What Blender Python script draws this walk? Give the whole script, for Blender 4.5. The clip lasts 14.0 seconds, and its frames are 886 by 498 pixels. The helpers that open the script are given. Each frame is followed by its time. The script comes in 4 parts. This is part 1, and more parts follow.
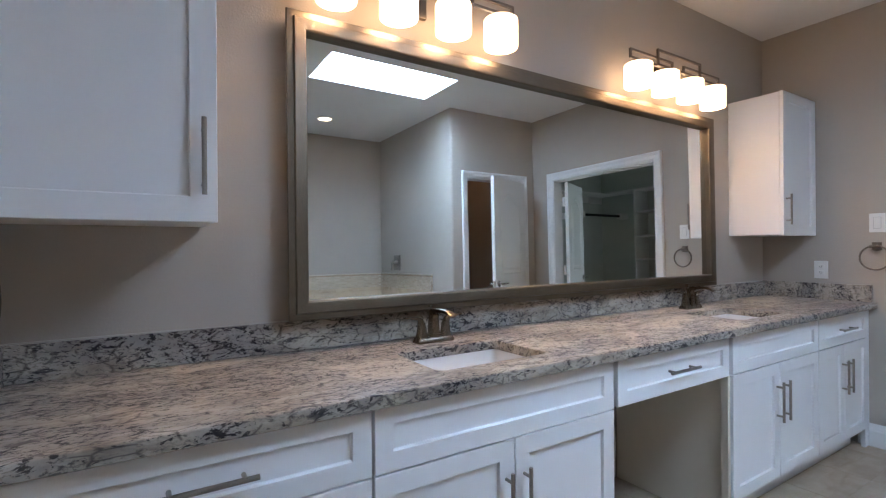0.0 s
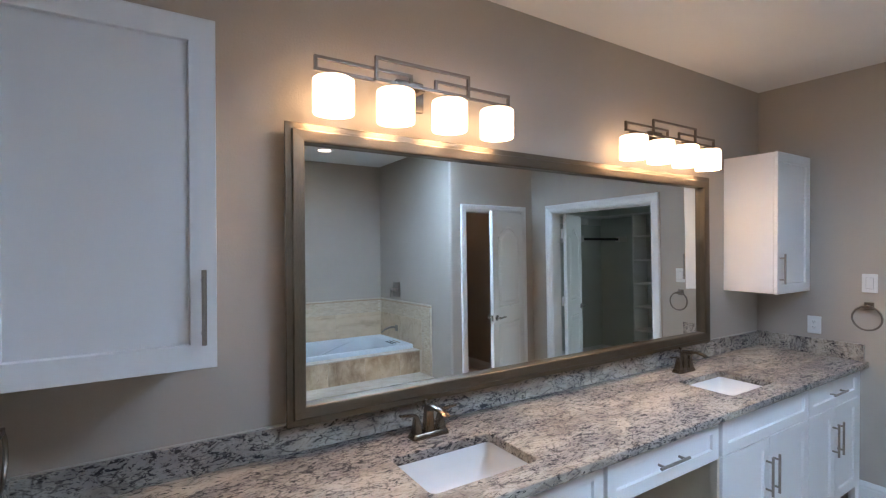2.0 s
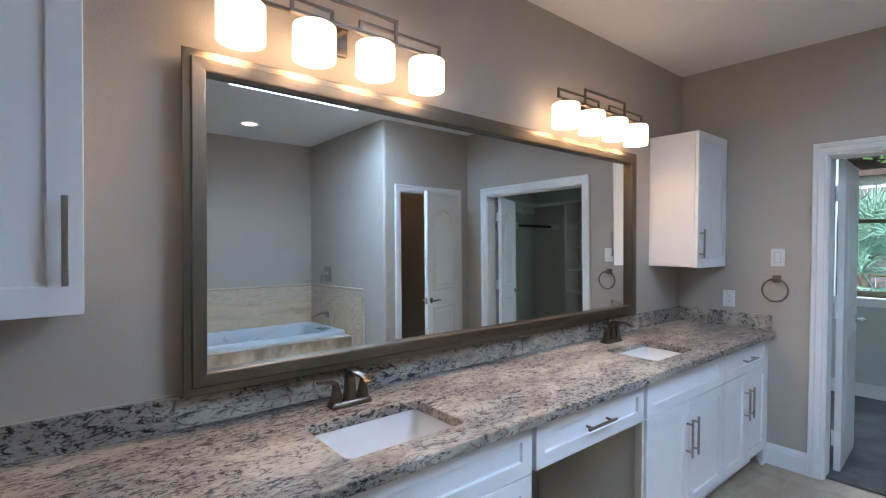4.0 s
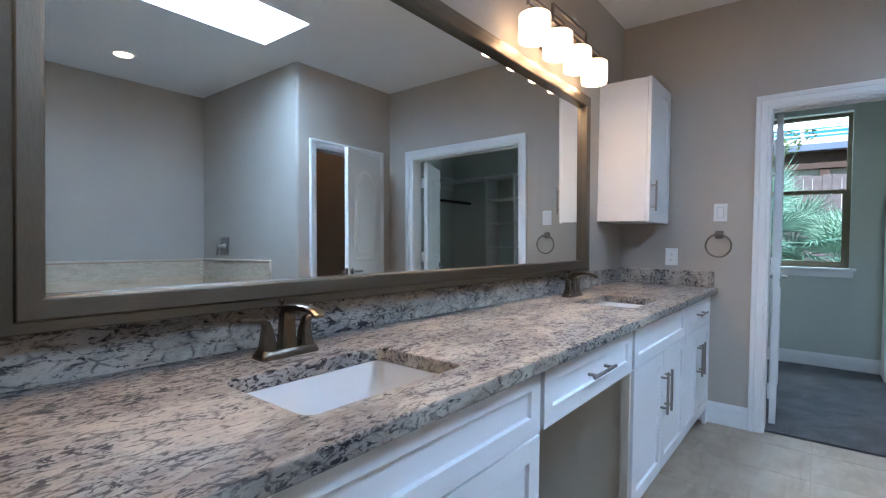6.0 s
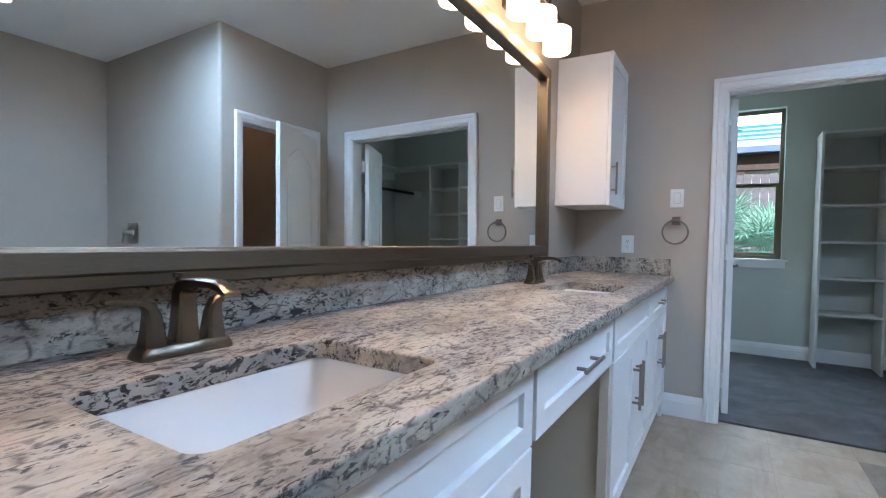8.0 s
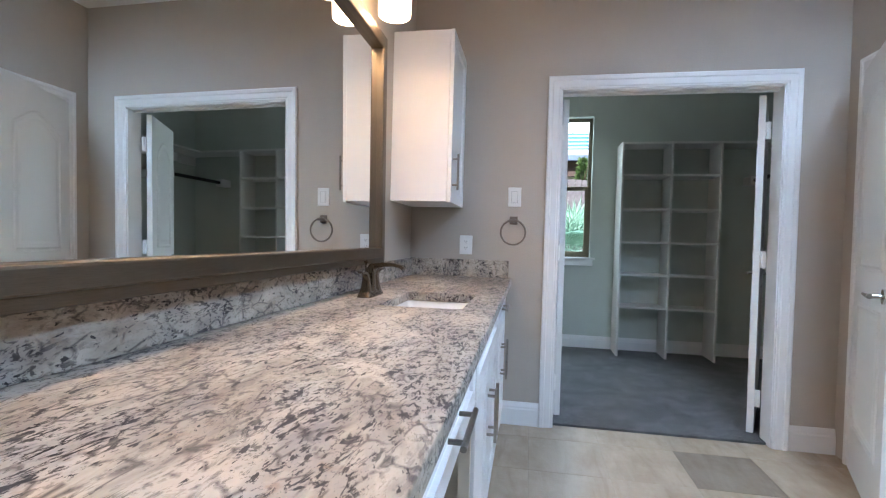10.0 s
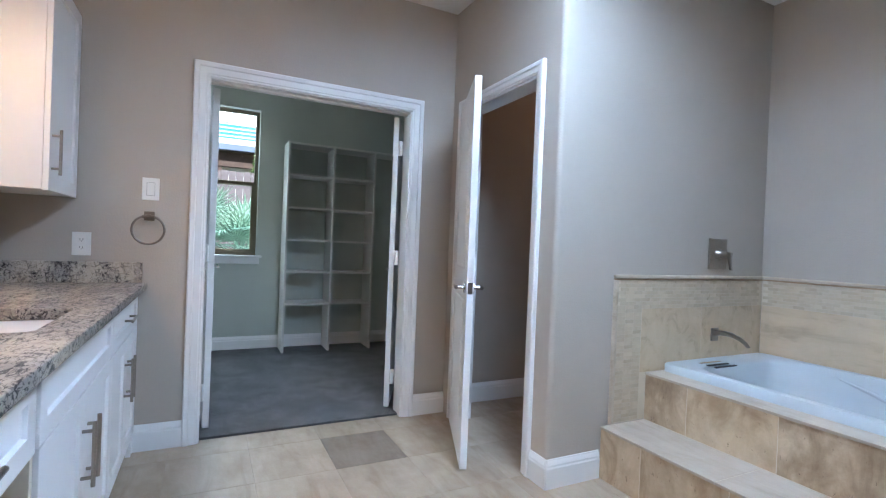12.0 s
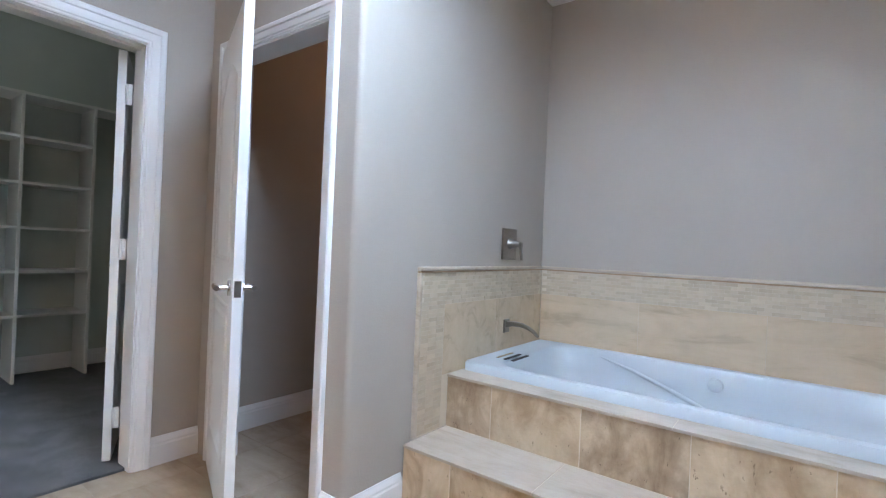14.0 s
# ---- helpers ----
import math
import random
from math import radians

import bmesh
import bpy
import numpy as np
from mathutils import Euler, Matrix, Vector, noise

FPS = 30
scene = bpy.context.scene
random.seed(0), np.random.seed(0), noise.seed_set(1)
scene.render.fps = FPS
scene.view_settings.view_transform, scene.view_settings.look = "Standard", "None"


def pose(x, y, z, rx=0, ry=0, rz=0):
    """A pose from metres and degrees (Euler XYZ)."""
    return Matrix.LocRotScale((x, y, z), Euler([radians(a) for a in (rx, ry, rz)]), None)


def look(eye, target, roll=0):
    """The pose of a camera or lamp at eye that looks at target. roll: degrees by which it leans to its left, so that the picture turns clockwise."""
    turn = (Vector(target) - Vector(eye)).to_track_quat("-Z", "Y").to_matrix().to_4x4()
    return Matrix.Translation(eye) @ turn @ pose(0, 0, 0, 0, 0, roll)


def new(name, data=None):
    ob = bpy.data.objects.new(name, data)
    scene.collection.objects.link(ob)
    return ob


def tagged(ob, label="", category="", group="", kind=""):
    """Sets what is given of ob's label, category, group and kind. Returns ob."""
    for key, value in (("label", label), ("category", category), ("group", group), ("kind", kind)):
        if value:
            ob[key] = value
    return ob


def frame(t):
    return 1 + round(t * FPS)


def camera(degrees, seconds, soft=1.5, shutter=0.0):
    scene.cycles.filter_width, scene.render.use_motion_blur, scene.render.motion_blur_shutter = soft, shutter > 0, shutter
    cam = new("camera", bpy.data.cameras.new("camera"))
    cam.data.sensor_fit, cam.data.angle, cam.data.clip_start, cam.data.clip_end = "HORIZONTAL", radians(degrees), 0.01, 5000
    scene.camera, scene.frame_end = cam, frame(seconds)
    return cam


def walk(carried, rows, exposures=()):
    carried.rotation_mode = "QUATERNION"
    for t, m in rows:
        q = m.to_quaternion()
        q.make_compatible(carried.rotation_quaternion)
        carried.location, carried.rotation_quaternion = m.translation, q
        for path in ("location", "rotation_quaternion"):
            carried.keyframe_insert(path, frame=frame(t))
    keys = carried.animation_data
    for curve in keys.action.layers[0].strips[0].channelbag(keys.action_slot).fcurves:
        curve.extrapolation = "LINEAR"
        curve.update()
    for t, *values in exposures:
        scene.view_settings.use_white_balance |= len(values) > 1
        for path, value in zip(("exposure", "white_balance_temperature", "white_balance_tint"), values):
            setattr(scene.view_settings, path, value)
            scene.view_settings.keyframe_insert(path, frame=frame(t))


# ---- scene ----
cam = camera(85.5, 14.0, soft=1.2)
PATH = [
    (0, (0.077, 0.12, 1.232), (1.152, 1.806, 1.232), -0.4),
    (0.5, (0.078, 0.113, 1.342), (1.129, 1.815, 1.335), -0.3),
    (1, (0.068, 0.106, 1.456), (1.125, 1.804, 1.444), -0.3),
    (1.5, (0.064, 0.104, 1.567), (1.128, 1.797, 1.557), -0.3),
    (2, (0.077, 0.079, 1.619), (1.15, 1.767, 1.6), -0.1),
    (2.5, (0.109, 0.067, 1.611), (1.192, 1.749, 1.588), -0.0),
    (3, (0.136, 0.08, 1.576), (1.242, 1.747, 1.55), 0.1),
    (3.5, (0.168, 0.12, 1.513), (1.326, 1.75, 1.485), 0.2),
    (4, (0.183, 0.147, 1.467), (1.462, 1.685, 1.434), 0.4),
    (4.2, (0.179, 0.155, 1.45), (1.493, 1.662, 1.417), 0.4),
    (6.5, (0.382, 0.749, 1.113), (1.993, 1.934, 1.074), 1.0),
    (7, (0.415, 0.802, 1.089), (2.057, 1.943, 1.051), 1.1),
    (7.2, (0.429, 0.82, 1.097), (2.083, 1.944, 1.056), 1.2),
    (9.3, (0.833, 0.981, 1.072), (2.72, 1.645, 1.028), 1.4),
    (9.5, (0.877, 1.015, 1.079), (2.792, 1.589, 1.034), 1.5),
    (10, (0.97, 1.069, 1.109), (2.938, 1.421, 1.068), 1.6),
    (10.5, (1.03, 1.076, 1.123), (3.026, 1.189, 1.085), 1.8),
    (11, (1.041, 1.042, 1.133), (3.032, 0.849, 1.101), 2.0),
    (11.5, (1.002, 0.97, 1.151), (2.932, 0.447, 1.123), 2.1),
    (12, (0.962, 0.889, 1.145), (2.756, 0.006, 1.127), 2.3),
    (12.5, (0.982, 0.82, 1.123), (2.63, -0.314, 1.106), 2.4),
    (13, (1.12, 0.774, 1.115), (2.568, -0.606, 1.108), 2.6),
    (13.5, (1.258, 0.733, 1.102), (2.57, -0.776, 1.098), 2.5),
    (14, (1.409, 0.65, 1.114), (2.611, -0.948, 1.111), 2.5),
]
EXPOSURES = [(0.0, 0.92, 5800, 13.2), (1.5, 0.97, 5750, 12), (3.0, 0.97, 5650, 11.5), (4.0, 0.94, 5550, 10.5), (6.5, 0.97, 5300, 9.5), (9.5, 1.26, 5700, 11), (11.0, 1.4, 5750, 12.5), (12.5, 1.2, 5650, 12), (14.0, 1.36, 6000, 14.5)]
walk(cam, [(t, look(eye, target, roll)) for t, eye, target, roll in PATH], EXPOSURES)

# ---- plan: metres, x along the mirror wall, y towards the mirror ----
MIRROR_Y = 1.80      # mirror wall
CLOSET_X = 3.895       # wall with the closet door
WEST_X = -0.24        # wall at the other end of the vanity
WC_Y = -0.597          # wall with the small door
ALCOVE_X = 2.772       # side wall of the tub alcove
BACK_Y = -2.235       # wall behind the tub
CEIL = 2.717
CL_BACK = 6.185        # closet back wall
CL_SIDE = -1.48       # closet side wall
COUNTER = 0.885

# ---- world, sun, large lights ----
world = bpy.data.worlds.new("world")
scene.world = world
world.use_nodes = True
wn = world.node_tree.nodes
sky = wn.new("ShaderNodeTexSky")
sky.sky_type = "NISHITA"
sky.sun_disc = False
sky.sun_elevation, sky.sun_rotation = radians(38), radians(250)
wn["Background"].inputs["Strength"].default_value = 0.055
world.node_tree.links.new(sky.outputs[0], wn["Background"].inputs["Color"])
sun = new("sun", bpy.data.lights.new("sun", "SUN"))
sun.data.energy, sun.data.angle, sun.data.color = 4.6, radians(0.5), (1.0, 0.95, 0.88)
sun.matrix_world = look((-9.4, 3.4, 7.8), (0, 0, 0))

# sky light that falls in at the closet window
for watts, at, to in ((46.0, (6.95, 0.875, 3.15), (4.5, 0.6, 0.9)), (125.0, (7.4, -0.95, 2.4), (5.2, 1.55, 1.0))):
    wl = new("window_daylight", bpy.data.lights.new("window_daylight", "AREA"))
    wl.data.shape, wl.data.size, wl.data.size_y = "RECTANGLE", 1.6, 1.6
    wl.data.energy, wl.data.color = watts, (0.80, 0.96, 1.0)
    wl.matrix_world = look(at, to)
SKYLIGHT = 18.0        # daylight through the frosted skylight
SHADE_GLOW = 2.7      # lit glass shades
BULB_WATTS = 1.6
CAN_GLOW = 6.0


# ---- materials ----
def material(name, base=(0.8, 0.8, 0.8), rough=0.5, metal=0.0):
    mat = bpy.data.materials.new(name)
    mat.use_nodes = True
    b = mat.node_tree.nodes["Principled BSDF"]
    b.inputs["Base Color"].default_value = (*base, 1)
    b.inputs["Roughness"].default_value = rough
    b.inputs["Metallic"].default_value = metal
    return mat, b, mat.node_tree.nodes, mat.node_tree.links


def coords(nodes, links, scale=(1, 1, 1), rot=(0, 0, 0), space="Object"):
    """World-size texture coordinates: every mesh is built in place, so object space is metres."""
    tc = nodes.new("ShaderNodeTexCoord")
    mp = nodes.new("ShaderNodeMapping")
    mp.inputs["Scale"].default_value = scale
    mp.inputs["Rotation"].default_value = [radians(a) for a in rot]
    links.new(tc.outputs[space], mp.inputs["Vector"])
    return mp.outputs["Vector"]


def noise_tex(nodes, links, vec, scale, detail=4.0, rough=0.55, dist=0.0):
    n = nodes.new("ShaderNodeTexNoise")
    n.inputs["Scale"].default_value = scale
    n.inputs["Detail"].default_value = detail
    n.inputs["Roughness"].default_value = rough
    n.inputs["Distortion"].default_value = dist
    links.new(vec, n.inputs["Vector"])
    return n.outputs["Fac"]


def ramp(nodes, links, fac, stops):
    r = nodes.new("ShaderNodeValToRGB")
    e = r.color_ramp.elements
    while len(e) < len(stops):
        e.new(0.5)
    for k, (pos, c) in enumerate(stops):
        e[k].position = pos
        e[k].color = (*c, 1) if len(c) == 3 else c
    links.new(fac, r.inputs["Fac"])
    return r.outputs["Color"]


def grey(v):
    return (v, v, v)


def mix(nodes, links, fac, a, b, kind="MIX"):
    m = nodes.new("ShaderNodeMix")
    m.data_type, m.blend_type = "RGBA", kind
    for sock, val in ((m.inputs[0], fac), (m.inputs[6], a), (m.inputs[7], b)):
        if isinstance(val, (int, float)):
            sock.default_value = val
        elif isinstance(val, tuple):
            sock.default_value = (*val, 1)
        else:
            links.new(val, sock)
    return m.outputs[2]


def bump(nodes, links, b, height, strength=0.2, distance=0.01):
    n = nodes.new("ShaderNodeBump")
    n.inputs["Strength"].default_value = strength
    n.inputs["Distance"].default_value = distance
    links.new(height, n.inputs["Height"])
    links.new(n.outputs["Normal"], b.inputs["Normal"])


def painted(name, base, rough, spread=0.06, grain=140, depth=0.12, blotch=1.4):
    """Paint: slow drift of tone, fine roller or brush grain."""
    mat, b, n, l = material(name, base, rough)
    v = coords(n, l)
    slow = ramp(n, l, noise_tex(n, l, v, blotch, 3), [(0.3, tuple(c * (1 - spread) for c in base)), (0.7, tuple(min(1, c * (1 + spread * 0.6)) for c in base))])
    l.new(slow, b.inputs["Base Color"])
    if depth:
        bump(n, l, b, noise_tex(n, l, v, grain, 3, 0.6), depth, 0.004)
    l.new(ramp(n, l, noise_tex(n, l, v, 6, 4), [(0.25, grey(rough * 0.88)), (0.75, grey(min(1, rough * 1.12)))]), b.inputs["Roughness"])
    return mat


WALL = painted("wall_paint", (0.465, 0.415, 0.352), 0.62, 0.05, 120, 0.3)
CLOSET_WALL = painted("closet_paint", (0.55, 0.585, 0.53), 0.7, 0.05, 120, 0.3)
CEILING = painted("ceiling_paint", (0.86, 0.85, 0.83), 0.85, 0.03, 160, 0.45)
WHITE = painted("trim_paint", (0.82, 0.82, 0.81), 0.36, 0.02, 90, 0)
CABINET = painted("cabinet_paint", (0.85, 0.85, 0.85), 0.36, 0.02, 90, 0)
DOORPAINT = painted("door_paint", (0.80, 0.795, 0.78), 0.36, 0.02, 70, 0)
SHELFWHITE = painted("shelf_paint", (0.78, 0.77, 0.73), 0.5, 0.03, 60, 0)
PLASTIC, *_ = material("white_plastic", (0.82, 0.82, 0.80), 0.28)
DARKSLOT, *_ = material("dark_slot", (0.02, 0.02, 0.02), 0.6)
CAULK, *_ = material("aged_caulk", (0.50, 0.46, 0.40), 0.6)
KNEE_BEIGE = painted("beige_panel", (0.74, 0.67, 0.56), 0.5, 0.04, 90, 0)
GAP_GREY, *_ = material("plate_gap", (0.42, 0.42, 0.41), 0.5)
RUBBER, *_ = material("shadow_gap", (0.03, 0.028, 0.025), 0.8)


def make_granite():
    """Ivory granite: cloudy grey drifts, drawn-out charcoal wisps, hairline cracks round pale islands, black flecks."""
    mat, b, n, l = material("granite", rough=0.3)
    v = coords(n, l, (1, 1, 1), (0, 0, 8))
    drawn = coords(n, l, (0.42, 1.0, 0.9), (0, 0, 11))
    # drift the coordinates so that nothing runs straight
    wob = n.new("ShaderNodeTexNoise")
    wob.inputs["Scale"].default_value, wob.inputs["Detail"].default_value = 9.0, 4.0
    l.new(drawn, wob.inputs["Vector"])
    off = n.new("ShaderNodeVectorMath")
    off.operation = "MULTIPLY_ADD"
    off.inputs[1].default_value = (0.045, 0.045, 0.045)
    l.new(wob.outputs["Color"], off.inputs[0])
    l.new(drawn, off.inputs[2])
    bent = off.outputs[0]
    clouds = noise_tex(n, l, bent, 10, 6, 0.62, 0.4)
    col = ramp(n, l, clouds, [(0.32, (0.24, 0.205, 0.17)), (0.44, (0.385, 0.335, 0.272)), (0.54, (0.51, 0.452, 0.373)), (0.72, (0.59, 0.532, 0.445))])
    drift = noise_tex(n, l, bent, 4.2, 5, 0.66, 0.7)
    veil = ramp(n, l, drift, [(0.46, grey(0)), (0.54, grey(0.4)), (0.66, grey(0.75))])
    col = mix(n, l, veil, col, (0.235, 0.225, 0.225))
    milk = ramp(n, l, noise_tex(n, l, bent, 30, 5, 0.62), [(0.55, grey(0)), (0.64, grey(0.5))])
    col = mix(n, l, milk, col, (0.50, 0.445, 0.38))
    rust = ramp(n, l, noise_tex(n, l, v, 22, 5, 0.65), [(0.62, grey(0)), (0.72, grey(0.55))])
    col = mix(n, l, rust, col, (0.27, 0.185, 0.125))
    # hairline cracks round pale islands
    vor = n.new("ShaderNodeTexVoronoi")
    vor.feature = "DISTANCE_TO_EDGE"
    vor.inputs["Scale"].default_value = 34.0
    l.new(bent, vor.inputs["Vector"])
    crack = ramp(n, l, vor.outputs["Distance"], [(0.0, grey(0.9)), (0.03, grey(0.6)), (0.075, grey(0))])
    gate = ramp(n, l, noise_tex(n, l, v, 26, 4, 0.6), [(0.47, grey(0)), (0.56, grey(1))])
    col = mix(n, l, mix(n, l, 1.0, crack, gate, "MULTIPLY"), col, (0.10, 0.085, 0.08))
    # charcoal wisps, thick in the drifts, sparse elsewhere
    thick = ramp(n, l, drift, [(0.42, grey(0.22)), (0.54, grey(1))])
    for scale, lo, hi, ink, dist in ((42, 0.575, 0.605, (0.024, 0.024, 0.030), 0.9), (80, 0.560, 0.595, (0.018, 0.017, 0.021), 0.6), (150, 0.560, 0.61, (0.06, 0.052, 0.05), 0.3)):
        w = ramp(n, l, noise_tex(n, l, bent, scale, 6, 0.66, dist), [(lo, grey(0)), (hi, grey(0.95))])
        col = mix(n, l, mix(n, l, 1.0, w, thick, "MULTIPLY"), col, ink)
    fleck = ramp(n, l, noise_tex(n, l, drawn, 75, 4, 0.62, 0.5), [(0.622, grey(0)), (0.645, grey(0.95))])
    col = mix(n, l, fleck, col, (0.04, 0.037, 0.037))
    l.new(col, b.inputs["Base Color"])
    b.inputs["Specular IOR Level"].default_value = 0.13
    l.new(ramp(n, l, noise_tex(n, l, v, 30, 4), [(0.3, grey(0.36)), (0.75, grey(0.52))]), b.inputs["Roughness"])
    return mat


def make_travertine(name, light, mid, dark, rough=0.35, along="x", holes=True, rand=0.14, blotch=0.4, pit=0.69):
    """Honed travertine: long soft bands, cloudy patches, small filled pits; each tile a little different."""
    mat, b, n, l = material(name, rough=rough)
    info = n.new("ShaderNodeObjectInfo")
    tc = n.new("ShaderNodeTexCoord")
    off = n.new("ShaderNodeVectorMath")
    off.operation = "SCALE"
    off.inputs["Scale"].default_value = 37.0
    l.new(info.outputs["Random"], off.inputs[0])
    add = n.new("ShaderNodeVectorMath")
    l.new(tc.outputs["Object"], add.inputs[0])
    l.new(off.outputs[0], add.inputs[1])
    mp = n.new("ShaderNodeMapping")
    mp.inputs["Scale"].default_value = {"x": (0.7, 3.2, 3.2), "y": (3.2, 0.7, 3.2), "z": (2, 2, 1)}[along]
    l.new(add.outputs[0], mp.inputs["Vector"])
    bands = noise_tex(n, l, mp.outputs[0], 3.2, 7, 0.62, 0.7)
    col = ramp(n, l, bands, [(0.3, dark), (0.45, mid), (0.6, light), (0.75, mid)])
    cloud = noise_tex(n, l, add.outputs[0], 7, 5, 0.6)
    col = mix(n, l, ramp(n, l, cloud, [(0.42, grey(0)), (0.80, grey(blotch))]), col, dark)
    tone = n.new("ShaderNodeMapRange")
    tone.inputs["To Min"].default_value, tone.inputs["To Max"].default_value = 1 - rand, 1 + rand * 0.5
    l.new(info.outputs["Random"], tone.inputs["Value"])
    hsv = n.new("ShaderNodeHueSaturation")
    l.new(tone.outputs[0], hsv.inputs["Value"])
    l.new(col, hsv.inputs["Color"])
    col = hsv.outputs["Color"]
    if holes:
        pits = ramp(n, l, noise_tex(n, l, mp.outputs[0], 26, 5, 0.7, 0.5), [(pit, grey(0)), (pit + 0.035, grey(0.8))])
        col = mix(n, l, pits, col, tuple(c * 0.6 for c in dark))
        bump(n, l, b, mix(n, l, 0.75, noise_tex(n, l, add.outputs[0], 90, 3), pits, "SUBTRACT"), 0.25, 0.004)
    l.new(col, b.inputs["Base Color"])
    l.new(ramp(n, l, cloud, [(0.3, grey(rough * 0.8)), (0.7, grey(rough * 1.3))]), b.inputs["Roughness"])
    return mat


GRANITE = make_granite()
FLOOR_TILE = make_travertine("floor_travertine", (0.46, 0.375, 0.28), (0.42, 0.335, 0.24), (0.33, 0.245, 0.16), 0.44, "x", True, 0.06, 0.6, 0.72)
FLOOR_TILE_GREY = make_travertine("floor_travertine_grey", (0.27, 0.22, 0.165), (0.235, 0.185, 0.135), (0.18, 0.135, 0.095), 0.44, "x", True, 0.04, 0.5, 0.72)
TUB_TILE = make_travertine("tub_travertine", (0.64, 0.51, 0.35), (0.57, 0.435, 0.28), (0.36, 0.245, 0.14), 0.45, "z", True, 0.10, 0.9, 0.64)
TUB_DARK = make_travertine("tub_travertine_pitted", (0.60, 0.47, 0.32), (0.44, 0.32, 0.20), (0.22, 0.145, 0.085), 0.5, "z", True, 0.06, 0.95, 0.64)
DECK_STONE = make_travertine("deck_stone", (0.51, 0.435, 0.345), (0.47, 0.395, 0.305), (0.38, 0.31, 0.23), 0.45, "x", True, 0.04, 0.35, 0.71)
WALL_STONE = make_travertine("wall_travertine", (0.66, 0.525, 0.36), (0.62, 0.485, 0.325), (0.47, 0.36, 0.23), 0.5, "x", False, 0.05)
MOSAIC = make_travertine("mosaic_travertine", (0.62, 0.525, 0.385), (0.58, 0.48, 0.345), (0.51, 0.41, 0.285), 0.55, "z", False, 0.09)
TRIMSTONE = make_travertine("trim_travertine", (0.62, 0.54, 0.42), (0.57, 0.48, 0.36), (0.45, 0.36, 0.25), 0.4, "x", False, 0.05)
PENCIL = make_travertine("pencil_bead", (0.46, 0.32, 0.19), (0.40, 0.27, 0.155), (0.30, 0.19, 0.10), 0.45, "x", False, 0.05)
GROUT = painted("grout", (0.40, 0.33, 0.25), 0.85, 0.08, 200, 0.3)
TUB_GROUT = painted("tub_grout", (0.68, 0.59, 0.45), 0.8, 0.08, 200, 0.2)
PORCELAIN, *_ = material("porcelain", (0.80, 0.80, 0.79), 0.08)
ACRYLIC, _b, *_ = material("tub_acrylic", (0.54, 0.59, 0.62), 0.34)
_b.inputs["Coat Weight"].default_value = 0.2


def brushed(name, base, rough, stretch=(2, 60, 60), wear=0.35):
    mat, b, n, l = material(name, base, rough, 1.0)
    v = coords(n, l, stretch)
    streak = noise_tex(n, l, v, 9, 5, 0.7)
    l.new(ramp(n, l, streak, [(0.3, tuple(c * (1 - wear) for c in base)), (0.7, base)]), b.inputs["Base Color"])
    l.new(ramp(n, l, streak, [(0.3, grey(rough * 0.8)), (0.7, grey(rough * 1.35))]), b.inputs["Roughness"])
    bump(n, l, b, streak, 0.08, 0.002)
    return mat


NICKEL = brushed("brushed_nickel", (0.37, 0.335, 0.295), 0.3, (300, 300, 30), 0.2)
BRONZE = brushed("brushed_bronze_nickel", (0.20, 0.165, 0.128), 0.24, (60, 60, 420), 0.18)
FRAME_METAL = brushed("frame_pewter", (0.21, 0.172, 0.126), 0.40, (3.0, 220, 220), 0.45)
FRAME_METAL_UP = brushed("frame_pewter_upright", (0.21, 0.172, 0.126), 0.40, (220, 220, 3.0), 0.45)
LAMP_METAL = brushed("lamp_bronze", (0.26, 0.225, 0.19), 0.34, (30, 30, 30))
CHROME, *_ = material("chrome", (0.7, 0.7, 0.7), 0.12, 1.0)
MIRROR, *_ = material("mirror_silver", (0.86, 0.89, 0.88), 0.0, 1.0)
WINDOW_BRONZE = painted("window_bronze", (0.20, 0.165, 0.10), 0.45, 0.1, 60, 0.1)


def make_glass():
    mat, b, n, l = material("window_glass", (1, 1, 1), 0.0)
    b.inputs["Transmission Weight"].default_value = 1.0
    b.inputs["IOR"].default_value = 1.02
    return mat


GLASS = make_glass()


def glowing(name, colour, strength):
    mat, b, n, l = material(name, (0.85, 0.83, 0.8), 0.35)
    b.inputs["Emission Color"].default_value = (*colour, 1)
    b.inputs["Emission Strength"].default_value = strength
    return mat


SHADE_GLASS = glowing("lit_opal_glass", (1.0, 0.63, 0.34), SHADE_GLOW)
SKY_PANE = glowing("skylight_diffuser", (0.59, 0.78, 1.0), SKYLIGHT)
# for the added downlight in the small room only
ADDED_LENS = glowing("added_lens_warm", (1.0, 0.52, 0.26), 2.5 * CAN_GLOW)
CAN_LENS = glowing("downlight_lens", (1.0, 0.70, 0.45), CAN_GLOW)


def make_carpet():
    mat, b, n, l = material("carpet", rough=0.95)
    v = coords(n, l)
    tread = noise_tex(n, l, v, 5, 5, 0.6, 0.6)
    col = ramp(n, l, tread, [(0.38, (0.034, 0.035, 0.038)), (0.5, (0.068, 0.068, 0.073)), (0.64, (0.115, 0.115, 0.12))])
    fibre = noise_tex(n, l, v, 420, 3, 0.7)
    col = mix(n, l, 0.5, col, ramp(n, l, fibre, [(0.3, grey(0.55)), (0.7, grey(1.0))]), "MULTIPLY")
    l.new(col, b.inputs["Base Color"])
    bump(n, l, b, fibre, 0.9, 0.01)
    b.inputs["Sheen Weight"].default_value = 0.3
    return mat


CARPET = make_carpet()


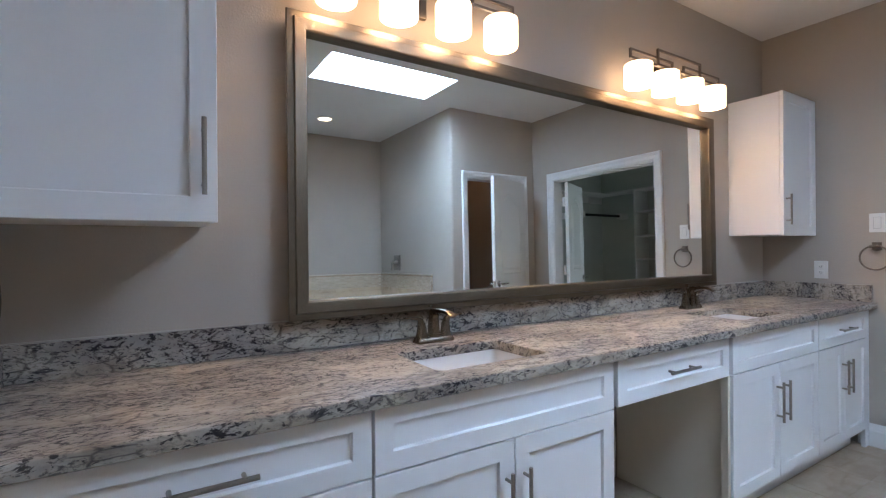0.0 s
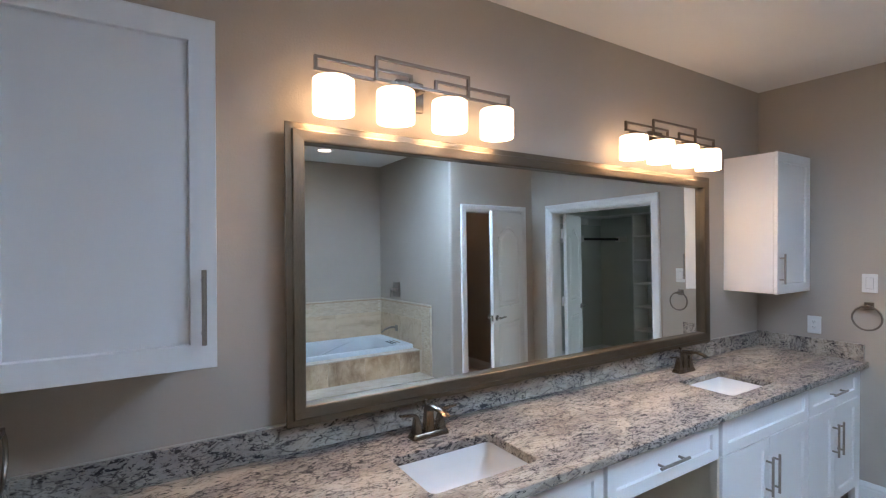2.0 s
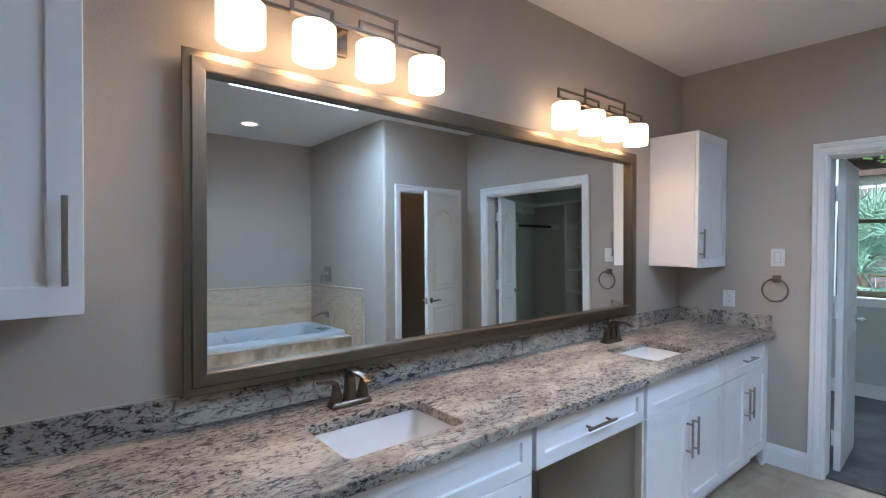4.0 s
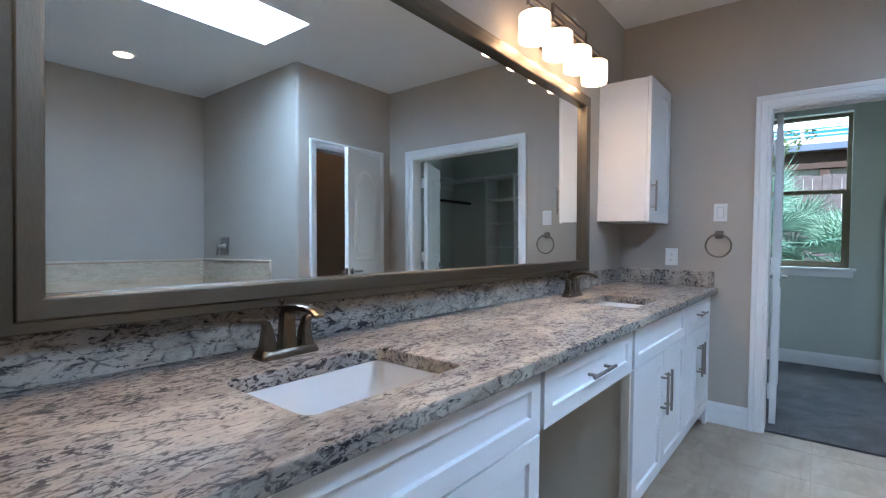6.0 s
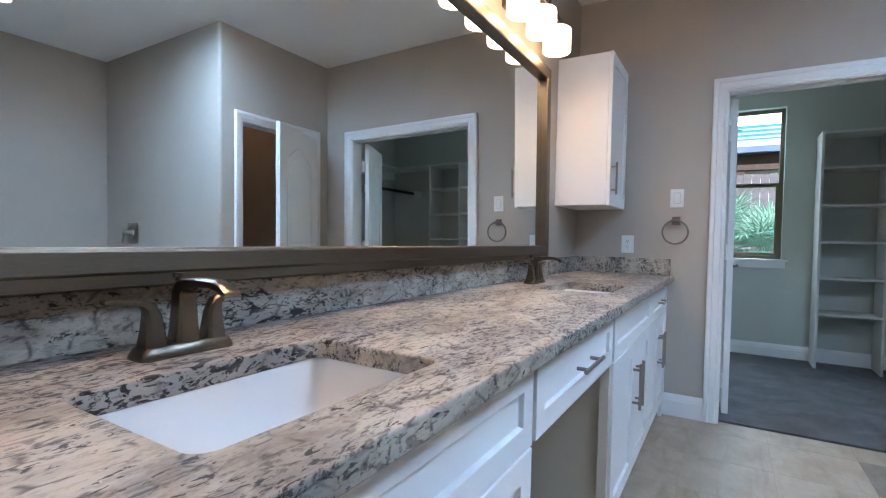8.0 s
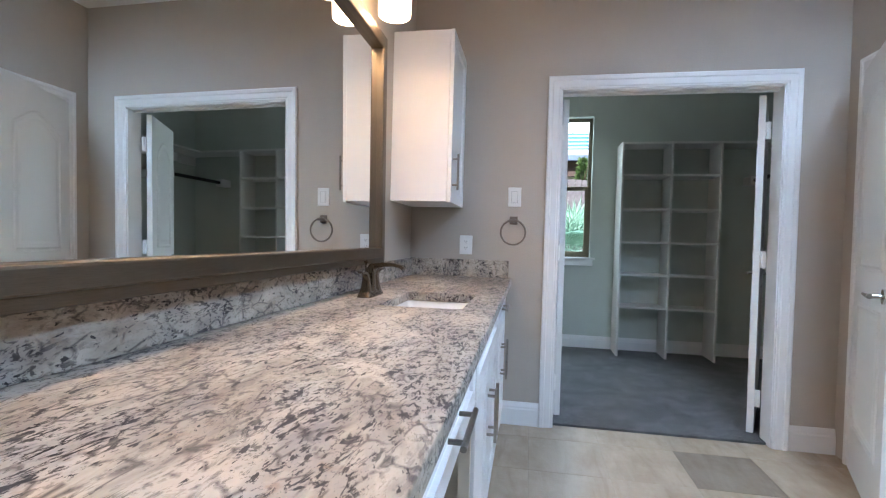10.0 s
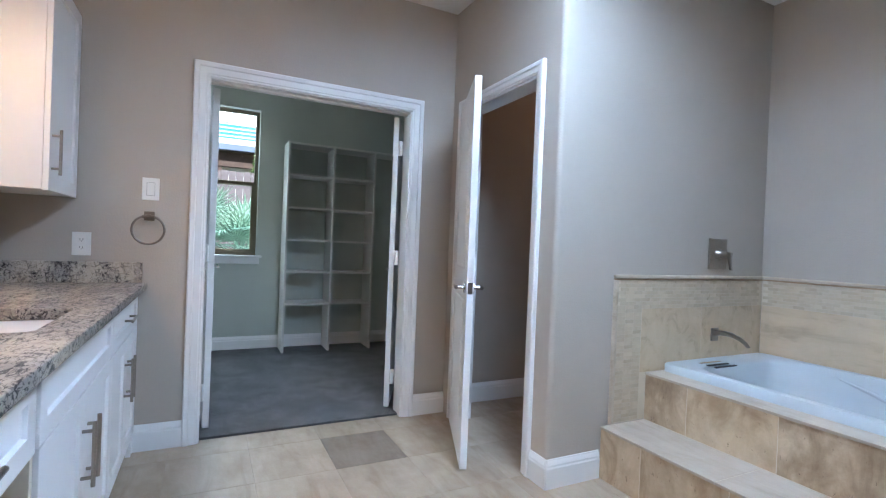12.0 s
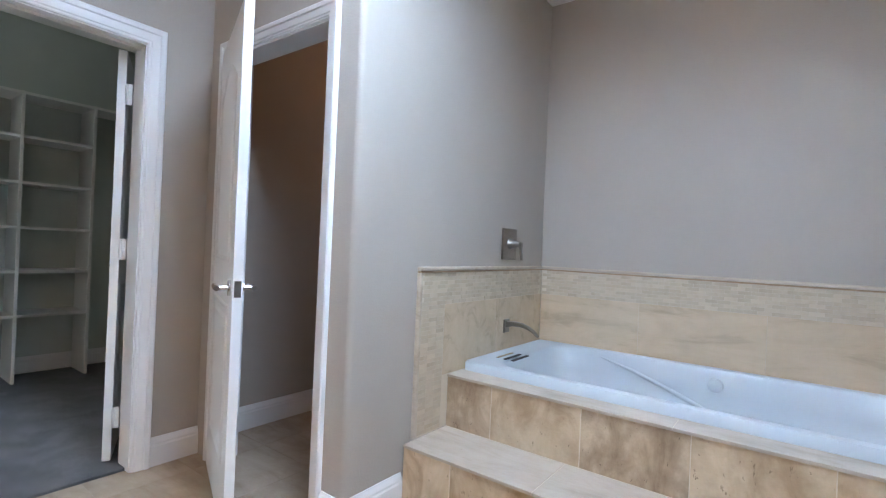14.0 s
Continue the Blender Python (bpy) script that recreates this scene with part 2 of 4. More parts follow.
# ---- mesh helpers ----
def finish(name, bm, mat, smooth=False):
    bmesh.ops.recalc_face_normals(bm, faces=bm.faces[:])
    me = bpy.data.meshes.new(name)
    bm.to_mesh(me)
    bm.free()
    if mat:
        me.materials.append(mat)
    if smooth:
        me.polygons.foreach_set("use_smooth", [True] * len(me.polygons))
        me.set_sharp_from_angle(angle=radians(38))
    return me


def structure(name, bm, mat, label="", category=""):
    return tagged(new(name, finish(name, bm, mat)), label, category, kind="structure")


def thing(name, label, category, at=(0, 0, 0), group=""):
    ob = new(name)
    ob.empty_display_size = 0.05
    ob.location = at
    return tagged(ob, label, category, group)


def part(name, bm, mat, parent, label="", smooth=False):
    """One mesh, built in world metres, as a part of a thing or of a part."""
    ob = new(name, finish(name, bm, mat, smooth))
    ob.parent = parent
    base = parent.location.copy()
    up = parent.parent
    while up:
        base += up.location
        up = up.parent
    ob.data.transform(Matrix.Translation(-base))
    return tagged(ob, label)


def box(bm, x0, x1, y0, y1, z0, z1, bevel=0.0, seg=2):
    r = bmesh.ops.create_cube(bm, size=1)
    vs = r["verts"]
    for v in vs:
        v.co = Vector((x0 + (v.co.x + 0.5) * (x1 - x0), y0 + (v.co.y + 0.5) * (y1 - y0), z0 + (v.co.z + 0.5) * (z1 - z0)))
    if bevel:
        es = list({e for v in vs for e in v.link_edges})
        bmesh.ops.bevel(bm, geom=es, offset=bevel, segments=seg, affect="EDGES", profile=0.5)
    return bm


def B(*a, **k):
    return box(bmesh.new(), *a, **k)


def ring_loft(bm, rings, cap_start=True, cap_end=True, closed=True):
    """Skin over rings of points, each with the same count."""
    vs = [[bm.verts.new(p) for p in r] for r in rings]
    n = len(rings[0])
    for a, b in zip(vs, vs[1:]):
        for k in range(n if closed else n - 1):
            bm.faces.new((a[k], a[(k + 1) % n], b[(k + 1) % n], b[k]))
    if cap_start:
        bm.faces.new(vs[0][::-1])
    if cap_end:
        bm.faces.new(vs[-1])
    return bm


def tube(bm, pts, r, seg=10, flat=1.0):
    """A round bar along points; r may be one radius or one for each point."""
    pts = [Vector(p) for p in pts]
    rr = r if isinstance(r, (list, tuple)) else [r] * len(pts)
    rings = []
    up = None
    for k, p in enumerate(pts):
        d = (pts[min(k + 1, len(pts) - 1)] - pts[max(k - 1, 0)]).normalized()
        if up is None:
            up = Vector((0, 0, 1)) if abs(d.z) < 0.9 else Vector((1, 0, 0))
        s = d.cross(up).normalized()
        u = s.cross(d).normalized()
        up = u
        rings.append([p + (s * math.cos(a) + u * flat * math.sin(a)) * rr[k] for a in (2 * math.pi * j / seg for j in range(seg))])
    return ring_loft(bm, rings)


def loft_rect(bm, secs, round_=0.25):
    """Sections (centre, half-width vector, half-height vector), octagonal with cut corners."""
    rings = []
    for c, w, h in secs:
        c, w, h = Vector(c), Vector(w), Vector(h)
        k = 1 - round_
        rings.append([c + w * a + h * b for a, b in ((1, -k), (1, k), (k, 1), (-k, 1), (-1, k), (-1, -k), (-k, -1), (k, -1))])
    return ring_loft(bm, rings)


def rounded_rect(cx, cy, hx, hy, r, z, seg=6):
    out = []
    for sx, sy, a0 in ((1, 1, 0), (-1, 1, 90), (-1, -1, 180), (1, -1, 270)):
        for j in range(seg + 1):
            a = radians(a0 + 90 * j / seg)
            out.append((cx + sx * (hx - r) + r * math.cos(a), cy + sy * (hy - r) + r * math.sin(a), z))
    return out


def disc_z(bm, cx, cy, z0, z1, r0, r1=None, seg=24):
    r1 = r0 if r1 is None else r1
    return ring_loft(bm, [[(cx + r * math.cos(2 * math.pi * k / seg), cy + r * math.sin(2 * math.pi * k / seg), z) for k in range(seg)] for z, r in ((z0, r0), (z1, r1))])


def strip(bm, a, b, side, profile):
    """A moulding from a to b on the floor plan; profile of (out, z), out along side."""
    a, b, s = Vector((*a, 0)), Vector((*b, 0)), Vector((*side, 0))
    return ring_loft(bm, [[p + s * o + Vector((0, 0, z)) for o, z in profile] for p in (a, b)])


BASE_PROFILE = [(0, 0), (0.016, 0), (0.016, 0.095), (0.0125, 0.103), (0.0125, 0.112), (0.009, 0.122), (0.0055, 0.131), (0.004, 0.138), (0, 0.138)]
CASE_PROFILE = [(0.0, 0.0), (0.0, 0.009), (0.06, 0.012), (0.16, 0.012), (0.22, 0.016), (0.62, 0.017), (0.68, 0.023), (0.92, 0.024), (1.0, 0.019), (1.0, 0.0)]


def casing_mesh(axis, plane, out, a0, a1, head, width):
    """Mitred casing round an opening from a0 to a1; axis 'y': the wall is at x = plane, 'x': at y = plane."""
    bm = bmesh.new()
    rows = []
    for u, d in CASE_PROFILE:
        o = u * width
        pts = [(a0 - o, 0.0), (a0 - o, head + o), (a1 + o, head + o), (a1 + o, 0.0)]
        rows.append([bm.verts.new((plane + out * d, a, z) if axis == "y" else (a, plane + out * d, z)) for a, z in pts])
    for r, q in zip(rows, rows[1:]):
        for k in range(3):
            bm.faces.new((r[k], r[k + 1], q[k + 1], q[k]))
    for k in (0, 3):
        bm.faces.new([r[k] for r in rows])
    return bm


# ---- large structure ----
bm = bmesh.new()
box(bm, WEST_X - 1.2, CL_BACK + 0.15, MIRROR_Y, MIRROR_Y + 0.14, 0, CEIL + 0.1)
structure("wall_mirror", bm, WALL, "greige painted wall behind the vanity", "wall")

OP0, OP1, OPH = -0.294, 0.908, 2.014      # closet opening
bm = bmesh.new()
box(bm, CLOSET_X, CLOSET_X + 0.12, OP1, MIRROR_Y, 0, CEIL)
box(bm, CLOSET_X, CLOSET_X + 0.12, WC_Y - 0.12, OP0, 0, CEIL)
box(bm, CLOSET_X, CLOSET_X + 0.12, OP0, OP1, OPH, CEIL)
structure("wall_closet_door", bm, WALL, "greige painted wall with a double door opening", "wall")

WC0, WC1, WCH = 2.962, 3.720, 2.026         # small door opening
bm = bmesh.new()
box(bm, WC1, CLOSET_X, WC_Y - 0.12, WC_Y, 0, CEIL)
box(bm, WC0, WC1, WC_Y - 0.12, WC_Y, WCH, CEIL)
structure("wall_small_door", bm, WALL, "greige painted wall over the small door", "wall")
# rounded outer corner and alcove side wall in one
bm = bmesh.new()
R = 0.026
foot = [(WC0, WC_Y), (WC0, WC_Y - 0.12), (ALCOVE_X + 0.12, WC_Y - 0.12), (ALCOVE_X + 0.12, BACK_Y - 0.1), (ALCOVE_X, BACK_Y - 0.1)]
for k in range(9):
    a = radians(180 - 90 * k / 8)
    foot.append((ALCOVE_X + R + R * math.cos(a), WC_Y - R + R * math.sin(a)))
ring_loft(bm, [[(x, y, z) for x, y in foot] for z in (0, CEIL)])
ob = structure("wall_alcove_corner", bm, WALL, "greige painted wall with a rounded bullnose corner", "wall")
ob.data.polygons.foreach_set("use_smooth", [True] * len(ob.data.polygons))
ob.data.set_sharp_from_angle(angle=radians(30))

structure("wall_behind_tub", B(-1.5, ALCOVE_X, BACK_Y - 0.12, BACK_Y, 0, CEIL), WALL, "greige painted wall above the tub tiles", "wall")
bm = bmesh.new()
box(bm, WEST_X - 0.12, WEST_X, 0.95, MIRROR_Y, 0, CEIL)
structure("wall_vanity_end", bm, WALL, "greige painted wall at the end of the vanity", "wall")
structure("wall_return", B(-1.5, WEST_X - 0.12, 0.95, 1.07, 0, CEIL), WALL, "plain greige wall", "wall")
structure("wall_west", B(-1.62, -1.5, BACK_Y - 0.12, 1.07, 0, CEIL), WALL, "plain greige wall", "wall")

SKX0, SKX1, SKY0, SKY1 = 1.303, 2.424, -0.508, 0.053
bm = bmesh.new()
for x0, x1, y0, y1 in ((-1.62, SKX0, BACK_Y - 0.12, MIRROR_Y), (SKX1, CLOSET_X + 0.06, BACK_Y - 0.12, MIRROR_Y), (SKX0, SKX1, BACK_Y - 0.12, SKY0), (SKX0, SKX1, SKY1, MIRROR_Y)):
    box(bm, x0, x1, y0, y1, CEIL, CEIL + 0.12)
for x0, x1, y0, y1 in ((SKX0 - 0.05, SKX0, SKY0 - 0.05, SKY1 + 0.05), (SKX1, SKX1 + 0.05, SKY0 - 0.05, SKY1 + 0.05), (SKX0, SKX1, SKY0 - 0.05, SKY0), (SKX0, SKX1, SKY1, SKY1 + 0.05)):
    box(bm, x0, x1, y0, y1, CEIL + 0.12, CEIL + 0.45)
structure("ceiling", bm, CEILING, "white painted ceiling with a skylight well", "ceiling")
sk = thing("skylight", "frosted white rectangular skylight in the ceiling", "skylight", (0, 0, CEIL))
part("diffuser", B(SKX0 + 0.001, SKX1 - 0.001, SKY0 + 0.001, SKY1 - 0.001, CEIL + 0.15, CEIL + 0.16), SKY_PANE, sk, "glowing frosted pane")
tagged(sk, kind="structure")
structure("ceiling_closet", B(CLOSET_X + 0.06, CL_BACK + 0.15, CL_SIDE - 0.12, MIRROR_Y, CEIL, CEIL + 0.12), CEILING, "white painted closet ceiling", "ceiling")
structure("ceiling_small_room", B(CLOSET_X + 0.06, CLOSET_X + 0.3, BACK_Y - 0.12, CL_SIDE - 0.12, CEIL, CEIL + 0.12), CEILING, "white ceiling", "ceiling")
structure("wall_small_room_side", B(4.0, 4.12, BACK_Y - 0.12, WC_Y - 0.12, 0, CEIL), WALL, "greige wall of the small room", "wall")
structure("wall_small_room_back", B(ALCOVE_X + 0.12, 4.0, BACK_Y - 0.12, BACK_Y, 0, CEIL), WALL, "greige wall of the small room", "wall")

# closet shell, with the window's opening through its back wall
WY0, WY1, WZ0, WZ1 = 0.44, 1.31, 0.957, 2.43
bm = bmesh.new()
box(bm, CL_BACK, CL_BACK + 0.15, CL_SIDE - 0.12, WY0, 0, CEIL)
box(bm, CL_BACK, CL_BACK + 0.15, WY1, MIRROR_Y, 0, CEIL)
box(bm, CL_BACK, CL_BACK + 0.15, WY0, WY1, 0, WZ0)
box(bm, CL_BACK, CL_BACK + 0.15, WY0, WY1, WZ1, CEIL)
structure("wall_closet_back", bm, CLOSET_WALL, "grey-green looking painted closet wall with a window", "wall")
structure("wall_closet_side", B(CLOSET_X + 0.12, CL_BACK, CL_SIDE - 0.12, CL_SIDE, 0, CEIL), CLOSET_WALL, "painted closet side wall", "wall")

structure("floor", B(-1.6, CLOSET_X + 0.09, BACK_Y, MIRROR_Y, -0.08, -0.0016), GROUT, "grout bed under the floor tiles", "floor")
bm = B(CLOSET_X + 0.125, CL_BACK, CL_SIDE, MIRROR_Y, -0.003, 0.012)
box(bm, CLOSET_X + 0.04, CLOSET_X + 0.125, OP0, OP1, -0.003, 0.012)
structure("floor_closet", bm, CARPET, "grey cut-pile carpet with tread marks", "carpet")

# baseboards
bm = bmesh.new()
strip(bm, (CLOSET_X, 0.982), (CLOSET_X, 1.26), (-1, 0), BASE_PROFILE)
strip(bm, (CLOSET_X, WC_Y), (CLOSET_X, -0.368), (-1, 0), BASE_PROFILE)
structure("baseboard", bm, WHITE, "white moulded baseboard", "baseboard")
bm = bmesh.new()
strip(bm, (ALCOVE_X - 0.012, WC_Y), (WC0 - 0.066, WC_Y), (0, 1), BASE_PROFILE)
strip(bm, (ALCOVE_X, -0.923), (ALCOVE_X, WC_Y + 0.012), (-1, 0), BASE_PROFILE)
structure("baseboard_corner", bm, WHITE, "white moulded baseboard round the corner", "baseboard")
bm = bmesh.new()
strip(bm, (CL_BACK, CL_SIDE), (CL_BACK, MIRROR_Y), (-1, 0), BASE_PROFILE)
strip(bm, (CLOSET_X + 0.12, CL_SIDE), (CL_BACK - 0.016, CL_SIDE), (0, 1), BASE_PROFILE)
structure("baseboard_closet", bm, WHITE, "white baseboard in the closet", "baseboard")
bm = bmesh.new()
strip(bm, (4.0, BACK_Y), (4.0, WC_Y - 0.12), (-1, 0), BASE_PROFILE)
structure("baseboard_small_room", bm, WHITE, "white baseboard in the small room", "baseboard")

# door casings and jambs
structure("door_casing_1", casing_mesh("y", CLOSET_X, -1, OP0 + 0.006, OP1 - 0.006, OPH - 0.006, 0.079), WHITE, "white moulded casing round the closet opening", "door casing")
bm = bmesh.new()
JT = 0.012
box(bm, CLOSET_X, CLOSET_X + 0.12, OP0, OP0 + JT, 0, OPH - JT)
box(bm, CLOSET_X, CLOSET_X + 0.12, OP1 - JT, OP1, 0, OPH - JT)
box(bm, CLOSET_X, CLOSET_X + 0.12, OP0, OP1, OPH - JT, OPH)
box(bm, CLOSET_X + 0.045, CLOSET_X + 0.075, OP0 + JT, OP1 - JT, OPH - JT - 0.012, OPH - JT)
structure("door_jamb_1", bm, WHITE, "white door jamb of the closet opening", "door jamb")
structure("door_casing_2", casing_mesh("x", WC_Y, 1, WC0, WC1, WCH, 0.065), WHITE, "white moulded casing round the small door", "door casing")
bm = bmesh.new()
box(bm, WC0, WC0 + JT, WC_Y - 0.12, WC_Y, 0, WCH - JT)
box(bm, WC1 - JT, WC1, WC_Y - 0.12, WC_Y, 0, WCH - JT)
box(bm, WC0, WC1, WC_Y - 0.12, WC_Y, WCH - JT, WCH)
box(bm, WC0 + JT, WC0 + JT + 0.012, WC_Y - 0.075, WC_Y - 0.04, 0, WCH - JT)
structure("door_jamb_2", bm, WHITE, "white door jamb of the small door", "door jamb")


# ---- doors ----
def outline_panel(x0, x1, z0, z1, rise, seg=14):
    """Closed outline of a door panel, its top edge an arch of that rise."""
    pts = [(x0, z0), (x1, z0)]
    for k in range(seg + 1):
        u = k / seg
        pts.append((x1 + (x0 - x1) * u, z1 - rise + rise * math.sin(math.pi * u) ** 1.3))
    return pts


def inset(pts, d):
    cx = sum(p[0] for p in pts) / len(pts)
    cz = (min(p[1] for p in pts) + max(p[1] for p in pts)) / 2
    hx = (max(p[0] for p in pts) - min(p[0] for p in pts)) / 2
    hz = (max(p[1] for p in pts) - min(p[1] for p in pts)) / 2
    return [(cx + (x - cx) * (hx - d) / hx, cz + (z - cz) * (hz - d) / hz) for x, z in pts]


def panel_relief(bm, pts, y, out):
    """A moulded ring and a raised field on a door's face."""
    steps = ((0.0, 0.0), (0.006, 0.006), (0.014, 0.007), (0.024, 0.0008), (0.045, 0.0008), (0.062, 0.005))
    rings = [[(x, y + out * h, z) for x, z in inset(pts, d)] for d, h in steps]
    ring_loft(bm, rings, cap_start=False, cap_end=True)


def lever(parent, at, out, way):
    """Lever handle: rosette, neck and lever, on a door's face."""
    x, y, z = at
    bm = bmesh.new()
    tube(bm, [(x, y, z), (x, y + out * 0.008, z)], 0.030, 24)
    tube(bm, [(x, y + out * 0.008, z), (x, y + out * 0.045, z)], 0.010, 14)
    tube(bm, [(x - way * 0.012, y + out * 0.048, z), (x + way * 0.03, y + out * 0.05, z), (x + way * 0.115, y + out * 0.046, z)], [0.011, 0.0095, 0.008], 12)
    return bm


def panel_door(name, label, width, height, place, handle_side, group="", gap=0.006):
    """Two-panel moulded door, hinged on the local z axis, width along local x."""
    d = thing(name, label, "door", group=group)
    t = 0.036
    bm = B(0.003, width, -t / 2, t / 2, 0.012, height, bevel=0.002)
    slab = part("slab", bm, DOORPAINT, d, "white two-panel slab with an arched top panel")
    for s in (1, -1):
        for z0, z1, rise in ((0.24, 0.86, 0.0), (1.02, height - 0.15, 0.10)):
            bm = bmesh.new()
            panel_relief(bm, outline_panel(0.11, width - 0.11, z0, z1, rise), s * t / 2, s)
            part("raised_panel", bm, DOORPAINT, slab)
    for s in (1, -1):
        part("lever_handle", lever(slab, (width - 0.06, s * t / 2, 0.93), s, -1), CHROME, slab, "satin chrome lever handle", True)
    part("latch_plate", B(width - 0.001, width + 0.0015, -0.012, 0.012, 0.90, 0.96), CHROME, slab)
    for z in (0.22, 1.03, height - 0.21):
        bm = bmesh.new()
        tube(bm, [(-0.004, handle_side * (t / 2 + 0.004), z - 0.045), (-0.004, handle_side * (t / 2 + 0.004), z + 0.045)], 0.0065, 10)
        box(bm, 0.002, 0.0035, -t / 2 + 0.002, t / 2, z - 0.045, z + 0.045)
        lo, hi = sorted((handle_side * (t / 2 - 0.002), handle_side * (t / 2 + gap)))
        box(bm, -0.003, 0.002, lo, hi, z - 0.05, z + 0.05)
        part("hinge", bm, PLASTIC, d, "painted door hinge")
    d.matrix_world = place
    return d


panel_door("door_small_room", "white moulded panel door standing half open", 0.695, 2.004, pose(WC1 - 0.012, WC_Y + 0.024, 0, 0, 0, 157.6), -1)
panel_door("door_closet", "white moulded closet door leaf standing wide open", 0.565, OPH - 0.03, pose(CLOSET_X + 0.146, OP0 + JT + 0.043, 0.012, 0, 0, -25), -1, "closet double doors", 0.027)
panel_door("door_closet", "white moulded closet door leaf standing wide open", 0.565, OPH - 0.03, pose(CLOSET_X + 0.146, OP1 - JT - 0.031, 0.012, 0, 0, 3), 1, "closet double doors", 0.012)


# ---- vanity ----
FRONT = 1.195         # face of doors and drawers
EDGE = 1.165          # front edge of the stone top


def shaker(x0, x1, z0, z1, y=FRONT, rail=0.055, t=0.02):
    """Shaker front facing -y, one piece: proud frame with eased edges, recessed flat panel."""
    def rect(d, yy):
        return [(x0 + d, yy, z0 + d), (x1 - d, yy, z0 + d), (x1 - d, yy, z1 - d), (x0 + d, yy, z1 - d)]
    return ring_loft(bmesh.new(), [rect(0, y + t), rect(0, y + 0.0018), rect(0.0006, y + 0.0006), rect(0.0018, y), rect(rail - 0.001, y), rect(rail, y + 0.0008), rect(rail + 0.0015, y + 0.0095), rect(rail + 0.003, y + 0.011)])


def bar_pull(a, b, y, stand=0.03, r=0.006):
    """Bar pull from a to b (x, z) standing off a face at y."""
    ax, az = a
    bx, bz = b
    bm = bmesh.new()
    tube(bm, [(ax, y - stand, az), (bx, y - stand, bz)], r, 12)
    for u in (0.14, 0.86):
        px, pz = ax + (bx - ax) * u, az + (bz - az) * u
        tube(bm, [(px, y - stand, pz), (px, y, pz)], r * 0.85, 10)
    return bm


def vanity_unit(label, x0, x1, drawer=True, pull_on_drawer=True, doors=2, lo=0.125, hi=0.848):
    u = thing("vanity_cabinet", label, "cabinet", ((x0 + x1) / 2, 1.5, 0), "vanity cabinets")
    zb, zt, yb = 0.10, 0.847, MIRROR_Y - 0.005
    yf = FRONT + 0.022
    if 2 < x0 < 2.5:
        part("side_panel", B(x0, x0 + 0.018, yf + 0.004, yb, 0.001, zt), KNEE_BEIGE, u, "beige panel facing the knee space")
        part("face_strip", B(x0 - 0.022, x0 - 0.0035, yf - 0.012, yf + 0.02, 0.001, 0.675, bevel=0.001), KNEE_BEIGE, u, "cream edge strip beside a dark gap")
    else:
        part("side_panel", B(x0, x0 + 0.018, yf, yb, zb, zt), CABINET, u)
    part("side_panel", B(x1 - 0.018, x1, yf, yb, zb, zt), CABINET, u)
    part("bottom_panel", B(x0 + 0.018, x1 - 0.018, yf, yb, zb, zb + 0.018), CABINET, u)
    part("back_panel", B(x0 + 0.018, x1 - 0.018, yb - 0.008, yb, zb + 0.018, zt), CABINET, u)
    part("rail", B(x0 + 0.018, x1 - 0.018, yf, yf + 0.018, 0.655, 0.69), CABINET, u)
    part("rail", B(x0 + 0.018, x1 - 0.018, yf, yf + 0.018, zt - 0.03, zt), CABINET, u)
    part("toe_kick", B(x0, x1, FRONT + 0.085, FRONT + 0.1, 0, zb), CABINET, u, "recessed white toe kick")
    split = 0.676
    g = 0.0025
    dr = part("drawer_front" if pull_on_drawer else "false_front", shaker(x0 + g, x1 - g, split + g, hi, rail=0.05), CABINET, u)
    xc = (x0 + x1) / 2
    if pull_on_drawer:
        part("handle", bar_pull((xc - 0.095, 0.762), (xc + 0.095, 0.762), FRONT), NICKEL, dr, "brushed nickel bar pull", True)
    w = (x1 - x0) / doors
    for k in range(doors):
        a, b = x0 + k * w + g, x0 + (k + 1) * w - g
        d = part("door", shaker(a, b, lo, split - g), CABINET, u)
        hx = b - 0.032 if k == 0 else a + 0.032
        part("handle", bar_pull((hx, 0.40), (hx, 0.59), FRONT), NICKEL, d, "brushed nickel bar pull", True)
    return u


vanity_unit("white shaker vanity cabinet with a top drawer", WEST_X + 0.07, 0.557)
vanity_unit("white shaker sink cabinet with two doors", 0.560, 1.458, pull_on_drawer=False)
vanity_unit("white shaker sink cabinet with two doors", 2.244, 3.120, pull_on_drawer=False)
vanity_unit("white shaker vanity cabinet with a top drawer", 3.123, CLOSET_X - 0.07)
for x0, x1 in ((WEST_X + 0.001, WEST_X + 0.069), (CLOSET_X - 0.069, CLOSET_X - 0.001)):
    f = thing("filler_panel", "white filler strip between vanity and wall", "filler panel", ((x0 + x1) / 2, FRONT, 0.1))
    part("board", B(x0, x1, FRONT + 0.012, FRONT + 0.034, 0.0, 0.846, bevel=0.001), CABINET, f)

kd = thing("knee_drawer", "white shaker drawer over the open knee space", "drawer", (1.85, 1.4, 0.68))
part("body", B(1.462, 2.240, FRONT + 0.022, MIRROR_Y - 0.12, 0.69, 0.846), CABINET, kd)
df = part("drawer_front", shaker(1.478, 2.215, 0.678, 0.847, rail=0.05), CABINET, kd)
part("handle", bar_pull((1.75, 0.762), (1.94, 0.762), FRONT), NICKEL, df, "brushed nickel bar pull", True)

# stone top with two cut-outs
S1, S2 = (0.80, 1.225), (2.495, 2.92)
SY = (1.277, 1.557)


SEAM = 2.105


